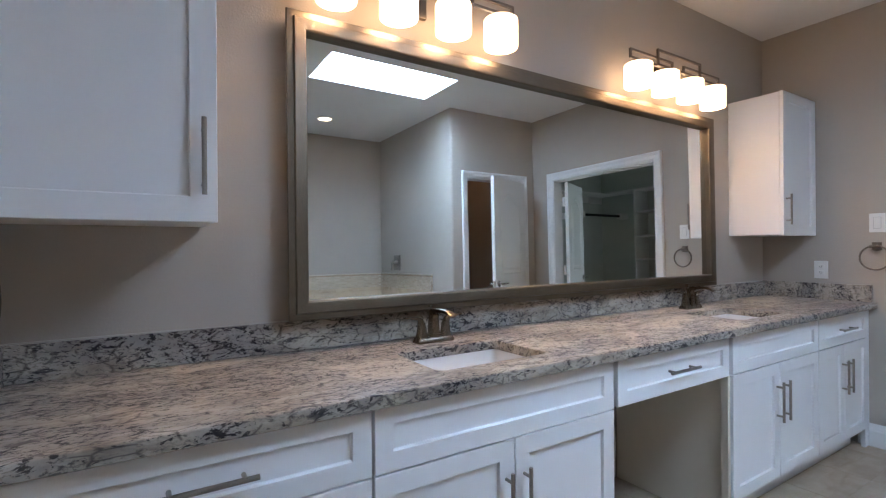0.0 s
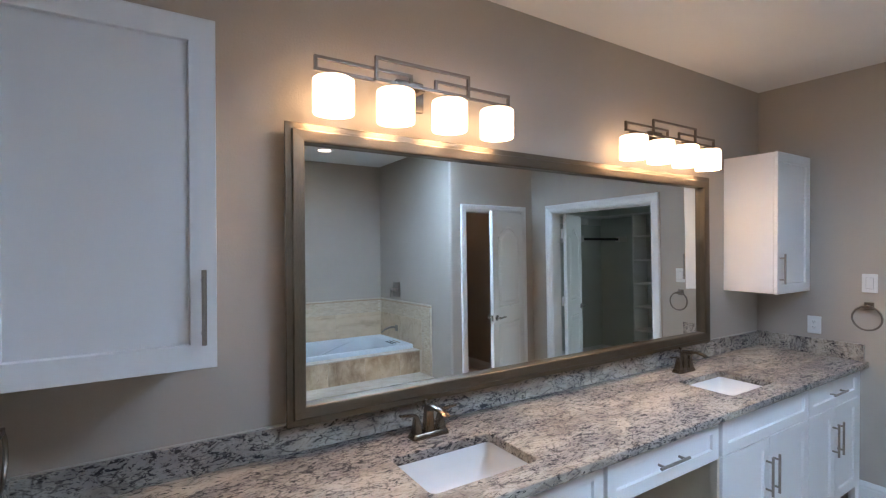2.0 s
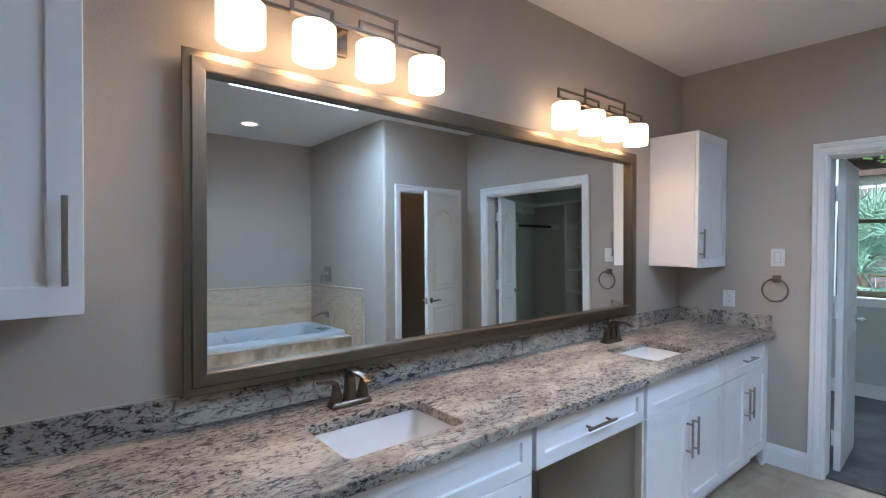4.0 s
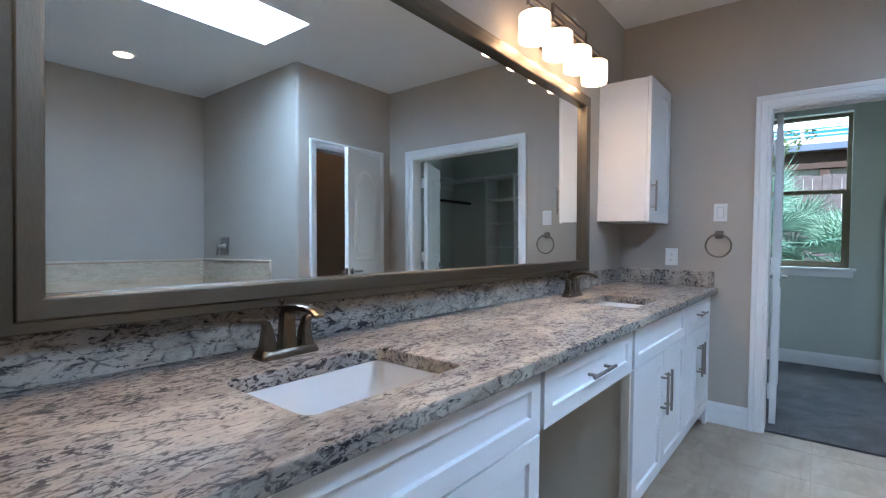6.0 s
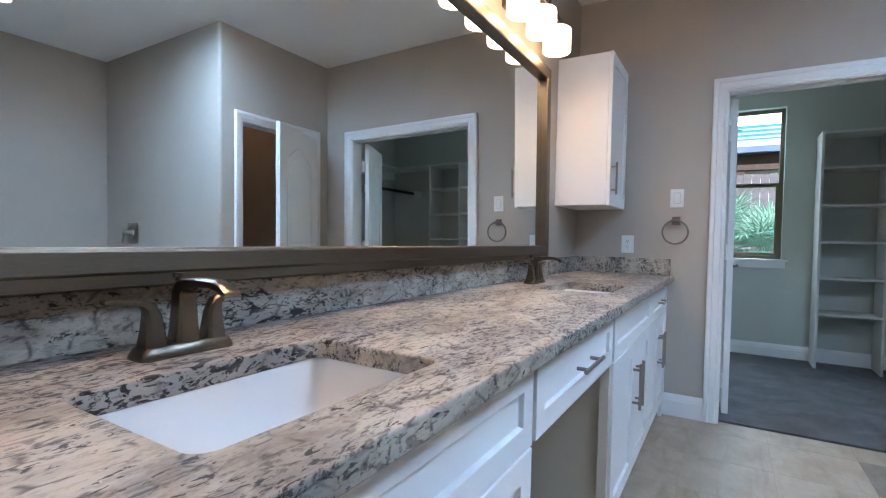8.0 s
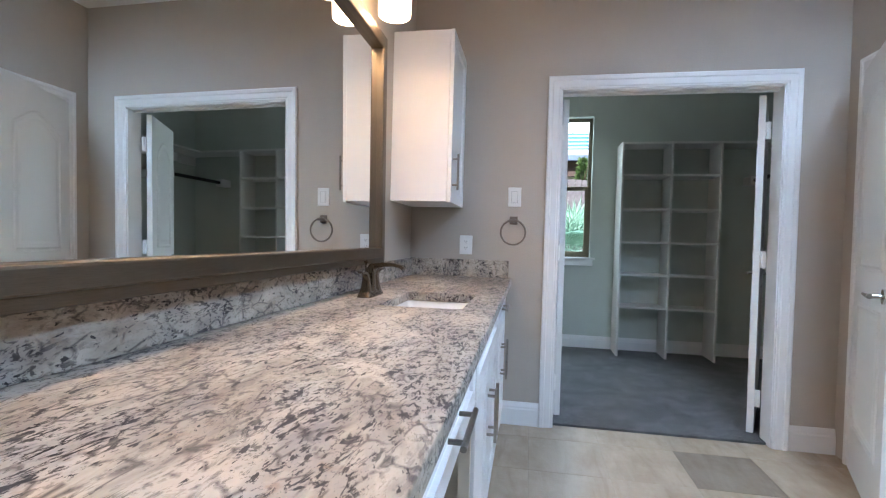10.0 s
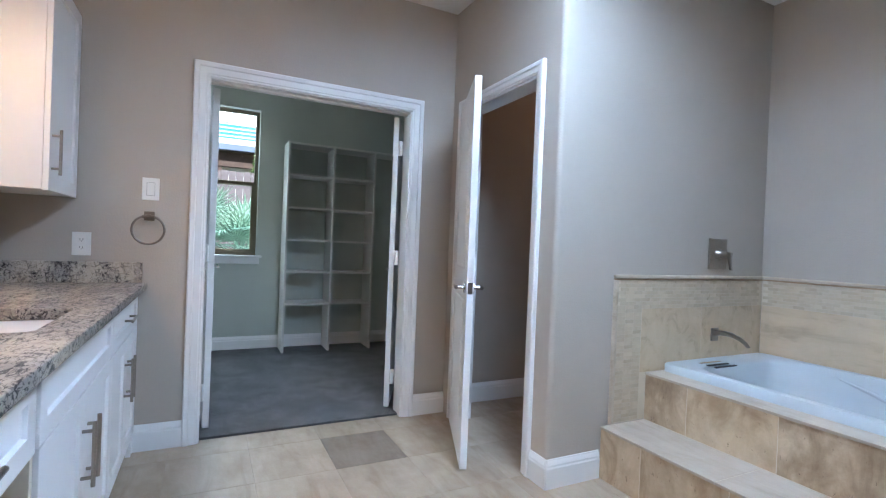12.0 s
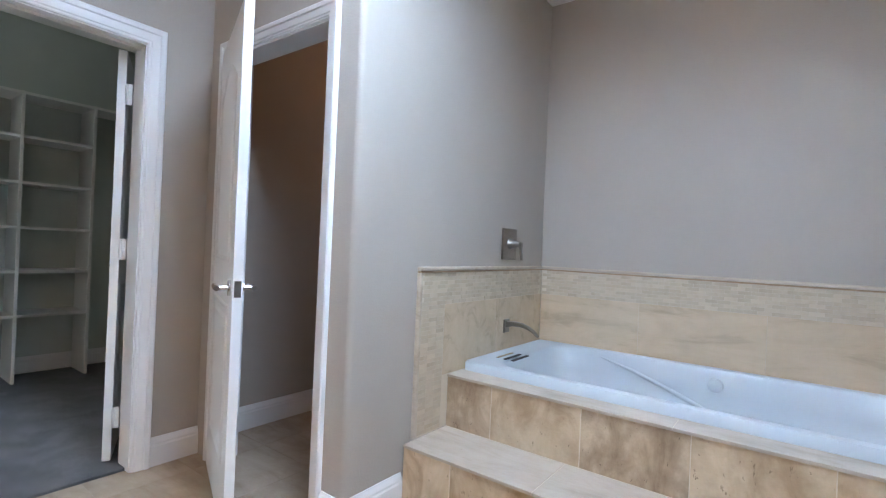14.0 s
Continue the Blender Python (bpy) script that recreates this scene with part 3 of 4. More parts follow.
def countertop(xa, xb, cut):
    """One stone slab with a sink cut-out, edges eased."""
    bm = bmesh.new()
    xs = [xa, cut[0], cut[1], xb]
    ys = [EDGE, SY[0], SY[1], MIRROR_Y - 0.001]
    verts = {(i, j): bm.verts.new((x, y, COUNTER)) for i, x in enumerate(xs) for j, y in enumerate(ys)}
    faces = [bm.faces.new((verts[i, j], verts[i + 1, j], verts[i + 1, j + 1], verts[i, j + 1])) for i in range(3) for j in range(3) if (i, j) != (1, 1)]
    r = bmesh.ops.extrude_face_region(bm, geom=faces)
    for e in r["geom"]:
        if isinstance(e, bmesh.types.BMVert):
            e.co.z -= 0.036
    bmesh.ops.recalc_face_normals(bm, faces=bm.faces[:])
    upright = [e for e in bm.edges if abs(e.verts[0].co.z - e.verts[1].co.z) > 0.03 and all(cut[0] - 0.001 < w.co.x < cut[1] + 0.001 and SY[0] - 0.001 < w.co.y < SY[1] + 0.001 for w in e.verts)]
    bmesh.ops.bevel(bm, geom=upright, offset=0.024, segments=5, affect="EDGES", profile=0.5)
    edges = []
    for e in bm.edges:
        c = (e.verts[0].co + e.verts[1].co) / 2
        flat = abs(e.verts[0].co.z - e.verts[1].co.z) < 0.001
        if flat and len(e.link_faces) == 2 and e.calc_face_angle() > 1.2 and c.y < SY[1] + 0.01 and xa + 0.01 < c.x < xb - 0.01:
            edges.append(e)
    bmesh.ops.bevel(bm, geom=edges, offset=0.0045, segments=3, affect="EDGES", profile=0.5)
    return bm


ct = thing("countertop", "polished speckled granite vanity countertop", "countertop", (1.83, 1.47, COUNTER - 0.036))
part("slab", countertop(WEST_X + 0.001, SEAM - 0.0006, S1), GRANITE, ct, smooth=True)
part("slab", countertop(SEAM + 0.0006, CLOSET_X - 0.001, S2), GRANITE, ct, smooth=True)
part("seam", B(SEAM - 0.0006, SEAM + 0.0006, EDGE + 0.001, MIRROR_Y - 0.002, COUNTER - 0.035, COUNTER - 0.0008), RUBBER, ct, "dark epoxy seam")
bs = thing("backsplash", "granite upstand along the wall behind the countertop", "backsplash", (1.83, 1.76, COUNTER))
part("back_strip", B(WEST_X + 0.021, CLOSET_X - 0.021, MIRROR_Y - 0.021, MIRROR_Y - 0.001, COUNTER + 0.0005, 0.987, bevel=0.002), GRANITE, bs)
part("caulk_line", B(WEST_X + 0.021, CLOSET_X - 0.021, MIRROR_Y - 0.008, MIRROR_Y - 0.0005, 0.987, 0.9905), CAULK, bs, "white caulk bead")
for x0, x1 in ((WEST_X + 0.001, WEST_X + 0.02), (CLOSET_X - 0.02, CLOSET_X - 0.001)):
    part("end_strip", B(x0, x1, EDGE + 0.02, MIRROR_Y - 0.001, COUNTER + 0.0005, 0.99, bevel=0.002), GRANITE, bs)


def sink(xa, xb):
    s = thing("undermount_sink", "white rectangular undermount porcelain sink", "sink", ((xa + xb) / 2, 1.417, COUNTER - 0.18), "vanity sinks")
    cx, cy = (xa + xb) / 2, (SY[0] + SY[1]) / 2
    hx, hy = (xb - xa) / 2 + 0.004, (SY[1] - SY[0]) / 2 + 0.004
    z = COUNTER - 0.0365
    rings = [rounded_rect(cx, cy, hx + 0.03, hy + 0.03, 0.03, z - 0.012), rounded_rect(cx, cy, hx + 0.03, hy + 0.03, 0.03, z),
             rounded_rect(cx, cy, hx, hy, 0.022, z), rounded_rect(cx, cy, hx - 0.006, hy - 0.006, 0.03, z - 0.05),
             rounded_rect(cx, cy, hx - 0.022, hy - 0.018, 0.045, z - 0.105), rounded_rect(cx, cy, hx - 0.05, hy - 0.04, 0.05, z - 0.128),
             rounded_rect(cx, cy, 0.03, 0.03, 0.0299, z - 0.140)]
    bm = ring_loft(bmesh.new(), rings, cap_start=False)
    part("basin", bm, PORCELAIN, s, smooth=True)
    d = bmesh.new()
    disc_z(d, cx, cy, z - 0.1395, z - 0.134, 0.026, 0.022)
    part("drain", d, NICKEL, s, "brushed metal pop-up drain", True)
    return s


sink(*S1)
sink(*S2)


def faucet(cx):
    cy = 1.660
    f = thing("faucet", "brushed nickel two-handle centerset faucet", "faucet", (cx, cy, COUNTER), "vanity faucets")
    z = COUNTER + 0.0003
    X, Y, Z = Vector((1, 0, 0)), Vector((0, 1, 0)), Vector((0, 0, 1))
    bm = bmesh.new()
    rings = [rounded_rect(cx, cy, 0.080, 0.027, 0.010, z, 3), rounded_rect(cx, cy, 0.080, 0.027, 0.010, z + 0.006, 3), rounded_rect(cx, cy, 0.074, 0.0225, 0.008, z + 0.017, 3), rounded_rect(cx, cy, 0.071, 0.020, 0.007, z + 0.020, 3)]
    part("base_plate", ring_loft(bm, rings), BRONZE, f, smooth=True)
    bm = bmesh.new()
    secs = []
    for py, pz, hw, hh, ang in ((0, 0.015, 0.0215, 0.021, 90), (0, 0.045, 0.018, 0.0185, 90), (0.0, 0.080, 0.016, 0.0165, 90), (-0.001, 0.101, 0.0155, 0.0165, 80), (-0.008, 0.1125, 0.0155, 0.0150, 48),
                                (-0.026, 0.1175, 0.0155, 0.0105, 2), (-0.058, 0.1215, 0.0155, 0.0080, -2), (-0.090, 0.1215, 0.0150, 0.0068, -8), (-0.113, 0.1165, 0.0145, 0.0064, -24), (-0.128, 0.1070, 0.0140, 0.0062, -40)):
        a = radians(ang)
        secs.append(((cx, cy + py, z + pz), X * hw, (Y * math.sin(a) + Z * math.cos(a)) * hh))
    part("spout", loft_rect(bm, secs, 0.3), BRONZE, f, smooth=True)
    for s in (-1, 1):
        hx = cx + s * 0.052
        bm = bmesh.new()
        secs = []
        for px, pz, hw, hh, ang in ((0, 0.016, 0.0215, 0.018, 90), (0.0, 0.040, 0.0165, 0.015, 90), (0.001, 0.065, 0.0125, 0.0125, 86), (0.006, 0.082, 0.0115, 0.0095, 50), (0.018, 0.090, 0.011, 0.006, 12), (0.05, 0.0945, 0.0095, 0.0042, 6), (0.072, 0.0965, 0.0085, 0.0036, 4)):
            a = radians(ang)
            secs.append(((hx + s * px, cy, z + pz), Y * hw, (-X * s * math.sin(a) + Z * math.cos(a)) * hh))
        part("lever_handle", loft_rect(bm, secs, 0.3), BRONZE, f, smooth=True)
    bm = bmesh.new()
    tube(bm, [(cx, cy + 0.021, z + 0.02), (cx, cy + 0.021, z + 0.126)], 0.0028, 8)
    tube(bm, [(cx, cy + 0.021, z + 0.122), (cx, cy + 0.021, z + 0.127), (cx, cy + 0.021, z + 0.134)], [0.004, 0.008, 0.0068], 12)
    part("lift_rod", bm, BRONZE, f, smooth=True)


faucet(1.015)
faucet(2.725)

# ---- mirror ----
MX0, MX1, MZ0, MZ1 = 0.497, 3.153, 0.994, 2.040
mr = thing("framed_mirror", "wide wall mirror in a brushed pewter frame", "mirror", (1.83, MIRROR_Y, MZ0))


def lean(bm):
    """The whole mirror leans out a little at its foot and stands off a little more at one end."""
    for v in bm.verts:
        v.co.y += -0.0022 - 0.0117 * (MZ1 - v.co.z) + 0.0051 * (v.co.x - 3.15)
    return bm


bm = B(MX0 + 0.06, MX1 - 0.06, MIRROR_Y - 0.0206, MIRROR_Y - 0.0165, MZ0 + 0.05, MZ1 - 0.05)
part("glass", lean(bm), MIRROR, mr, "clear silvered glass")
# profile: width from the outer edge inwards, height off the back
FP = [(0.012, 0.0), (0.012, 0.031), (0.002, 0.035), (0.0, 0.038), (0.0, 0.044), (0.002, 0.0465), (0.022, 0.047), (0.0235, 0.049), (0.0245, 0.0525), (0.027, 0.054), (0.060, 0.052), (0.0645, 0.0505), (0.0665, 0.047), (0.067, 0.044), (0.067, 0.018)]
corners = [(MX0, MZ0, 1, 1), (MX1, MZ0, -1, 1), (MX1, MZ1, -1, -1), (MX0, MZ1, 1, -1)]
for k in range(4):
    a, b = corners[k], corners[(k + 1) % 4]
    rows = [[(c[0] + c[2] * u, MIRROR_Y - 0.0005 - h, c[1] + c[3] * u) for u, h in FP] for c in (a, b)]
    part("frame_rail" if k % 2 == 0 else "frame_stile", lean(ring_loft(bmesh.new(), rows)), FRAME_METAL if k % 2 == 0 else FRAME_METAL_UP, mr, "brushed pewter moulding")


# ---- vanity lights ----
def vanity_light(cx):
    f = thing("vanity_light", "four-shade bath light with overlapping rectangular bars, lit", "wall lamp", (cx, MIRROR_Y, 2.2), "vanity lights")
    y = 1.672
    part("back_plate", B(cx - 0.062, cx + 0.062, MIRROR_Y - 0.022, MIRROR_Y - 0.0005, 2.155, 2.275, bevel=0.004), LAMP_METAL, f)
    bm = bmesh.new()
    box(bm, cx - 0.011, cx + 0.011, y + 0.006, MIRROR_Y - 0.02, 2.205, 2.225)
    part("arm", bm, LAMP_METAL, f)
    s = 0.0055
    for x0, x1, z1, dy in ((cx - 0.420, cx - 0.055, 2.252, 0.0), (cx - 0.202, cx + 0.202, 2.290, -0.0115), (cx + 0.055, cx + 0.420, 2.252, 0.0)):
        bm = bmesh.new()
        yy = y + dy
        for a in ((x0 - s, x1 + s, 2.211 - s, 2.211 + s), (x0 - s, x1 + s, z1 - s, z1 + s), (x0 - s, x0 + s, 2.211 + s, z1 - s), (x1 - s, x1 + s, 2.211 + s, z1 - s)):
            box(bm, a[0], a[1], yy - s, yy + s, a[2], a[3])
        part("bar_frame", bm, LAMP_METAL, f)
    for k in range(4):
        x = cx + (k - 1.5) * 0.238
        bm = bmesh.new()
        rr = 0.0715
        prof = [(0.030, 2.1885), (0.064, 2.1875), (0.070, 2.183), (rr, 2.174), (rr, 2.074), (0.070, 2.0685), (0.067, 2.066), (0.065, 2.068), (0.067, 2.074), (0.067, 2.172), (0.063, 2.181), (0.030, 2.183)]
        seg = 32
        ring_loft(bm, [[(x + r * math.cos(2 * math.pi * j / seg), y + r * math.sin(2 * math.pi * j / seg), z) for j in range(seg)] for r, z in prof], False, False)
        sh = part("shade", bm, SHADE_GLASS, f, "lit white opal glass shade", True)
        bm = bmesh.new()
        disc_z(bm, x, y, 2.185, 2.207, 0.030, 0.022)
        part("socket", bm, LAMP_METAL, f, smooth=True)
        lamp = new("bulb_light", bpy.data.lights.new("bulb_light", "POINT"))
        lamp.data.energy, lamp.data.shadow_soft_size, lamp.data.color = BULB_WATTS, 0.025, (1.0, 0.61, 0.32)
        lamp.location = (x, y, 2.11)


vanity_light(1.003)
vanity_light(2.635)


# ---- wall cabinets ----
def wall_cabinet(label, x0, x1, y0, hinge):
    c = thing("wall_cabinet", label, "cabinet", ((x0 + x1) / 2, 1.6, 1.303), "wall cabinets")
    z0, z1 = 1.303, 2.195
    part("body", B(x0, x1, y0 + 0.0215, MIRROR_Y - 0.0005, z0 + 0.003, z1 - 0.003, bevel=0.001), CABINET, c)
    d = part("door", shaker(x0 + 0.002, x1 - 0.002, z0, z1, y=y0, rail=0.062), CABINET, c)
    hx = x1 - 0.035 if hinge == "left" else x0 + 0.035
    part("handle", bar_pull((hx, 1.368), (hx, 1.556), y0), NICKEL, d, "brushed nickel bar pull", True)


wall_cabinet("white shaker wall cabinet above the granite counter", WEST_X + 0.002, 0.25, 1.438, "left")
wall_cabinet("white shaker wall cabinet above the granite counter", 3.424, CLOSET_X - 0.002, 1.476, "right")


# ---- wall fittings ----
def plate(name, label, x, face, y, z, kind):
    """Switch or outlet plate on a wall at x, facing face."""
    p = thing(name, label, "outlet" if kind == "outlet" else "switch", (x, y, z))
    f = face
    lo, hi = sorted((x, x + f * 0.006))
    part("cover_plate", B(lo, hi, y - 0.039, y + 0.039, z - 0.058, z + 0.058, bevel=0.0025), PLASTIC, p)
    lo, hi = sorted((x + f * 0.0055, x + f * 0.009))
    if kind == "switch":
        part("rocker", B(lo, hi, y - 0.017, y + 0.017, z - 0.033, z + 0.033, bevel=0.0015), PLASTIC, p)
        part("rocker_gap", B(min(x + f * 0.005, x + f * 0.0064), max(x + f * 0.005, x + f * 0.0064), y - 0.019, y + 0.019, z - 0.035, z + 0.035), GAP_GREY, p)
    else:
        for s in (-1, 1):
            o = part("receptacle", B(lo, hi, y - 0.017, y + 0.017, z + s * 0.0195 - 0.0145, z + s * 0.0195 + 0.0145, bevel=0.003), PLASTIC, p)
            a, b = sorted((x + f * 0.0088, x + f * 0.0094))
            for dy in (-0.006, 0.006):
                part("slot", B(a, b, y + dy - 0.001, y + dy + 0.001, z + s * 0.0195 - 0.002, z + s * 0.0195 + 0.007), DARKSLOT, o)
            bm = bmesh.new()
            tube(bm, [(a, y, z + s * 0.0195 - 0.007), (b, y, z + s * 0.0195 - 0.007)], 0.0022, 8)
            part("slot", bm, DARKSLOT, o)


plate("wall_switch", "white rocker light switch on the wall", CLOSET_X, -1, 1.162, 1.374, "switch")
plate("wall_outlet", "white duplex outlet above the granite upstand", CLOSET_X, -1, 1.449, 1.078, "outlet")


def towel_ring(x, face, y, z):
    t = thing("towel_ring", "brushed nickel towel ring on the wall", "towel ring", (x, y, z), "towel rings")
    f = face
    lo, hi = sorted((x, x + f * 0.009))
    part("wall_plate", B(lo, hi, y - 0.024, y + 0.024, z + 0.048, z + 0.096, bevel=0.003), LAMP_METAL, t)
    bm = bmesh.new()
    lo, hi = sorted((x + f * 0.008, x + f * 0.052))
    box(bm, lo, hi, y - 0.009, y + 0.009, z + 0.062, z + 0.080, bevel=0.003)
    box(bm, min(x + f * 0.034, x + f * 0.052), max(x + f * 0.034, x + f * 0.052), y - 0.028, y + 0.028, z + 0.060, z + 0.076, bevel=0.003)
    part("post", bm, LAMP_METAL, t)
    bm = bmesh.new()
    pts = [(x + f * 0.043, y + 0.073 * math.sin(a), z + 0.073 * math.cos(a)) for a in (2 * math.pi * k / 40 for k in range(40))]
    rings = []
    for k, p in enumerate(pts):
        a = 2 * math.pi * k / 40
        n = Vector((0, math.sin(a), math.cos(a)))
        rings.append([Vector(p) + (n * math.cos(b) + Vector((1, 0, 0)) * math.sin(b)) * 0.0058 for b in (2 * math.pi * j / 8 for j in range(8))])
    rings.append(rings[0])
    ring_loft(bm, rings, False, False)
    bmesh.ops.remove_doubles(bm, verts=bm.verts[:], dist=1e-5)
    part("ring", bm, LAMP_METAL, t, smooth=True)


towel_ring(CLOSET_X, -1, 1.164, 1.161)
towel_ring(WEST_X, 1, 1.545, 1.118)

# ---- ceiling fittings ----
# the third, in the small room, is an unseen lamp added to warm its walls
for cx, cy in ((1.815, -1.576), (1.88, 0.285), (3.45, -1.75)):
    d = thing("recessed_downlight", "round white recessed ceiling downlight, lit", "ceiling light", (cx, cy, CEIL), "downlights")
    bm = bmesh.new()
    seg = 32
    ring_loft(bm, [[(cx + r * math.cos(2 * math.pi * k / seg), cy + r * math.sin(2 * math.pi * k / seg), z) for k in range(seg)] for r, z in ((0.095, CEIL - 0.0005), (0.093, CEIL - 0.006), (0.072, CEIL - 0.008), (0.066, CEIL - 0.003))], False, False)
    part("trim_ring", bm, PLASTIC, d, smooth=True)
    bm = bmesh.new()
    disc_z(bm, cx, cy, CEIL - 0.004, CEIL - 0.0005, 0.066)
    part("lens", bm, ADDED_LENS if cx > 3 else CAN_LENS, d, "glowing lens")
v = thing("ceiling_vent", "white slatted ceiling vent grille", "vent", (1.565, 0.24, CEIL))
bm = bmesh.new()
for a in ((1.45, 1.68, 0.17, 0.185), (1.45, 1.68, 0.295, 0.31), (1.45, 1.465, 0.185, 0.295), (1.665, 1.68, 0.185, 0.295)):
    box(bm, *a, CEIL - 0.008, CEIL - 0.0005)
part("frame", bm, PLASTIC, v)
part("backing", B(1.465, 1.665, 0.185, 0.295, CEIL - 0.0015, CEIL - 0.0005), DARKSLOT, v)
for k in range(9):
    x = 1.474 + k * 0.0226
    part("slat", B(x, x + 0.010, 0.185, 0.295, CEIL - 0.006, CEIL - 0.002), PLASTIC, v)

# ---- tub, deck and step ----
TILE_X = ALCOVE_X - 0.014
DECK_Y, DECK_Z, STEP_Y, STEP_Z, TUBWEST = -1.224, 0.512, -0.923, 0.262, 0.70
tb = thing("bathtub", "white acrylic drop-in bathtub set in a travertine deck", "bathtub", (1.84, -1.75, DECK_Z))
TX0, TX1, TY0, TY1, TZ = 0.905, TILE_X - 0.004, BACK_Y + 0.022, -1.342, 0.556


def super_ring(cx, cy, hx, hy, e, z, n=72):
    out = []
    for k in range(n):
        a = 2 * math.pi * k / n
        c, s = math.cos(a), math.sin(a)
        out.append((cx + hx * math.copysign(abs(c) ** (2 / e), c), cy + hy * math.copysign(abs(s) ** (2 / e), s), z))
    return out


tcx, tcy, thx, thy = (TX0 + TX1) / 2, (TY0 + TY1) / 2, (TX1 - TX0) / 2, (TY1 - TY0) / 2
rings = [super_ring(tcx, tcy, thx, thy, 40, DECK_Z + 0.0005), super_ring(tcx, tcy, thx, thy, 40, TZ - 0.008), super_ring(tcx, tcy, thx - 0.006, thy - 0.006, 40, TZ),
         super_ring(tcx, tcy, thx - 0.035, thy - 0.035, 18, TZ + 0.001), super_ring(tcx - 0.03, tcy, thx - 0.095, thy - 0.056, 9, TZ - 0.002), super_ring(tcx - 0.035, tcy, thx - 0.108, thy - 0.066, 8, TZ - 0.016),
         super_ring(tcx - 0.04, tcy, thx - 0.14, thy - 0.085, 6, TZ - 0.12), super_ring(tcx - 0.02, tcy, thx - 0.21, thy - 0.12, 5, TZ - 0.30), super_ring(tcx, tcy, thx - 0.31, thy - 0.18, 4.5, TZ - 0.40), super_ring(tcx, tcy, thx - 0.42, thy - 0.26, 4, TZ - 0.425)]
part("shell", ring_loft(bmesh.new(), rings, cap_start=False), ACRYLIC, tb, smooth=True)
# sloping arm rest ridges along both sides
for s, yy in ((1, TY1 - 0.098), (-1, TY0 + 0.098)):
    bm = bmesh.new()
    pts = [(2.33, yy + s * 0.022, TZ - 0.03), (2.15, yy + s * 0.012, TZ - 0.075), (1.95, yy, TZ - 0.14), (1.75, yy - s * 0.012, TZ - 0.215), (1.60, yy - s * 0.02, TZ - 0.27)]
    tube(bm, pts, [0.003, 0.009, 0.012, 0.011, 0.003], 16)
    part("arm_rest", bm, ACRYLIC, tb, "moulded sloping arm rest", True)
bm = bmesh.new()
ky = TY0 + 0.082
tube(bm, [(1.74, ky - 0.012, TZ - 0.075), (1.74, ky + 0.016, TZ - 0.075), (1.74, ky + 0.022, TZ - 0.075)], [0.034, 0.034, 0.026], 24)
part("air_control", bm, ACRYLIC, tb, "round white control knob", True)
for k in range(3):
    x = 2.665 - k * 0.045
    part("overflow_slot", B(x - 0.008, x + 0.008, -1.60 - 0.10, -1.60 + 0.07, TZ - 0.001 - k * 0.001, TZ + 0.0025, bevel=0.001), DARKSLOT if k else CHROME, tb, "dark overflow slot")

# core under the stone, hidden by it
dk = thing("tub_deck", "travertine-clad tub deck with a full-length step", "tub deck", (1.75, -1.5, 0))
bm = bmesh.new()
box(bm, TUBWEST, TILE_X, STEP_Y - 0.012 - 0.30, STEP_Y - 0.0012, 0, STEP_Z - 0.0012)
box(bm, TUBWEST, TILE_X, TY1 + 0.01, DECK_Y - 0.0012, 0, DECK_Z - 0.0012)
box(bm, TUBWEST, TX0 + 0.02, BACK_Y, TY1 + 0.01, 0, DECK_Z - 0.014)
part("core", bm, TUB_GROUT, dk)

# spout and valve on the alcove wall
sp = thing("tub_spout", "brushed nickel curved wall-mounted tub spout", "tub spout", (TILE_X, -1.772, 0.70))
part("wall_plate", B(TILE_X - 0.010, TILE_X - 0.0005, -1.802, -1.742, 0.650, 0.725, bevel=0.003), NICKEL, sp)
bm = bmesh.new()
Yv, Xv, Zv = Vector((0, 1, 0)), Vector((1, 0, 0)), Vector((0, 0, 1))
secs = []
for d, dz, hw, hh, a in ((0.005, 0.0, 0.016, 0.017, 90), (0.05, 0.008, 0.017, 0.013, 84), (0.10, 0.008, 0.018, 0.011, 96), (0.15, -0.006, 0.0185, 0.010, 112), (0.185, -0.026, 0.0185, 0.010, 130), (0.197, -0.040, 0.0175, 0.010, 145)):
    a = radians(a)
    secs.append(((TILE_X - d, -1.772, 0.695 + dz), Yv * hw, (Zv * math.sin(a) - Xv * math.cos(a)) * hh))
part("spout", loft_rect(bm, secs, 0.3), NICKEL, sp, smooth=True)
vl = thing("tub_valve", "brushed nickel square wall valve with a lever", "valve", (ALCOVE_X, -1.785, 1.155))
part("cover_plate", B(ALCOVE_X - 0.012, ALCOVE_X - 0.0005, -1.867, -1.707, 1.065, 1.245, bevel=0.004), NICKEL, vl)
bm = bmesh.new()
tube(bm, [(ALCOVE_X - 0.010, -1.785, 1.155), (ALCOVE_X - 0.03, -1.785, 1.155), (ALCOVE_X - 0.075, -1.785, 1.155)], [0.034, 0.022, 0.016], 20)
part("stem", bm, NICKEL, vl, smooth=True)
bm = bmesh.new()
loft_rect(bm, [((ALCOVE_X - 0.078, -1.785, 1.165), Yv * 0.012, Xv * 0.014), ((ALCOVE_X - 0.082, -1.785, 1.12), Yv * 0.010, Xv * 0.008), ((ALCOVE_X - 0.092, -1.785, 1.065), Yv * 0.009, Xv * 0.006)])
part("lever", bm, NICKEL, vl, smooth=True)

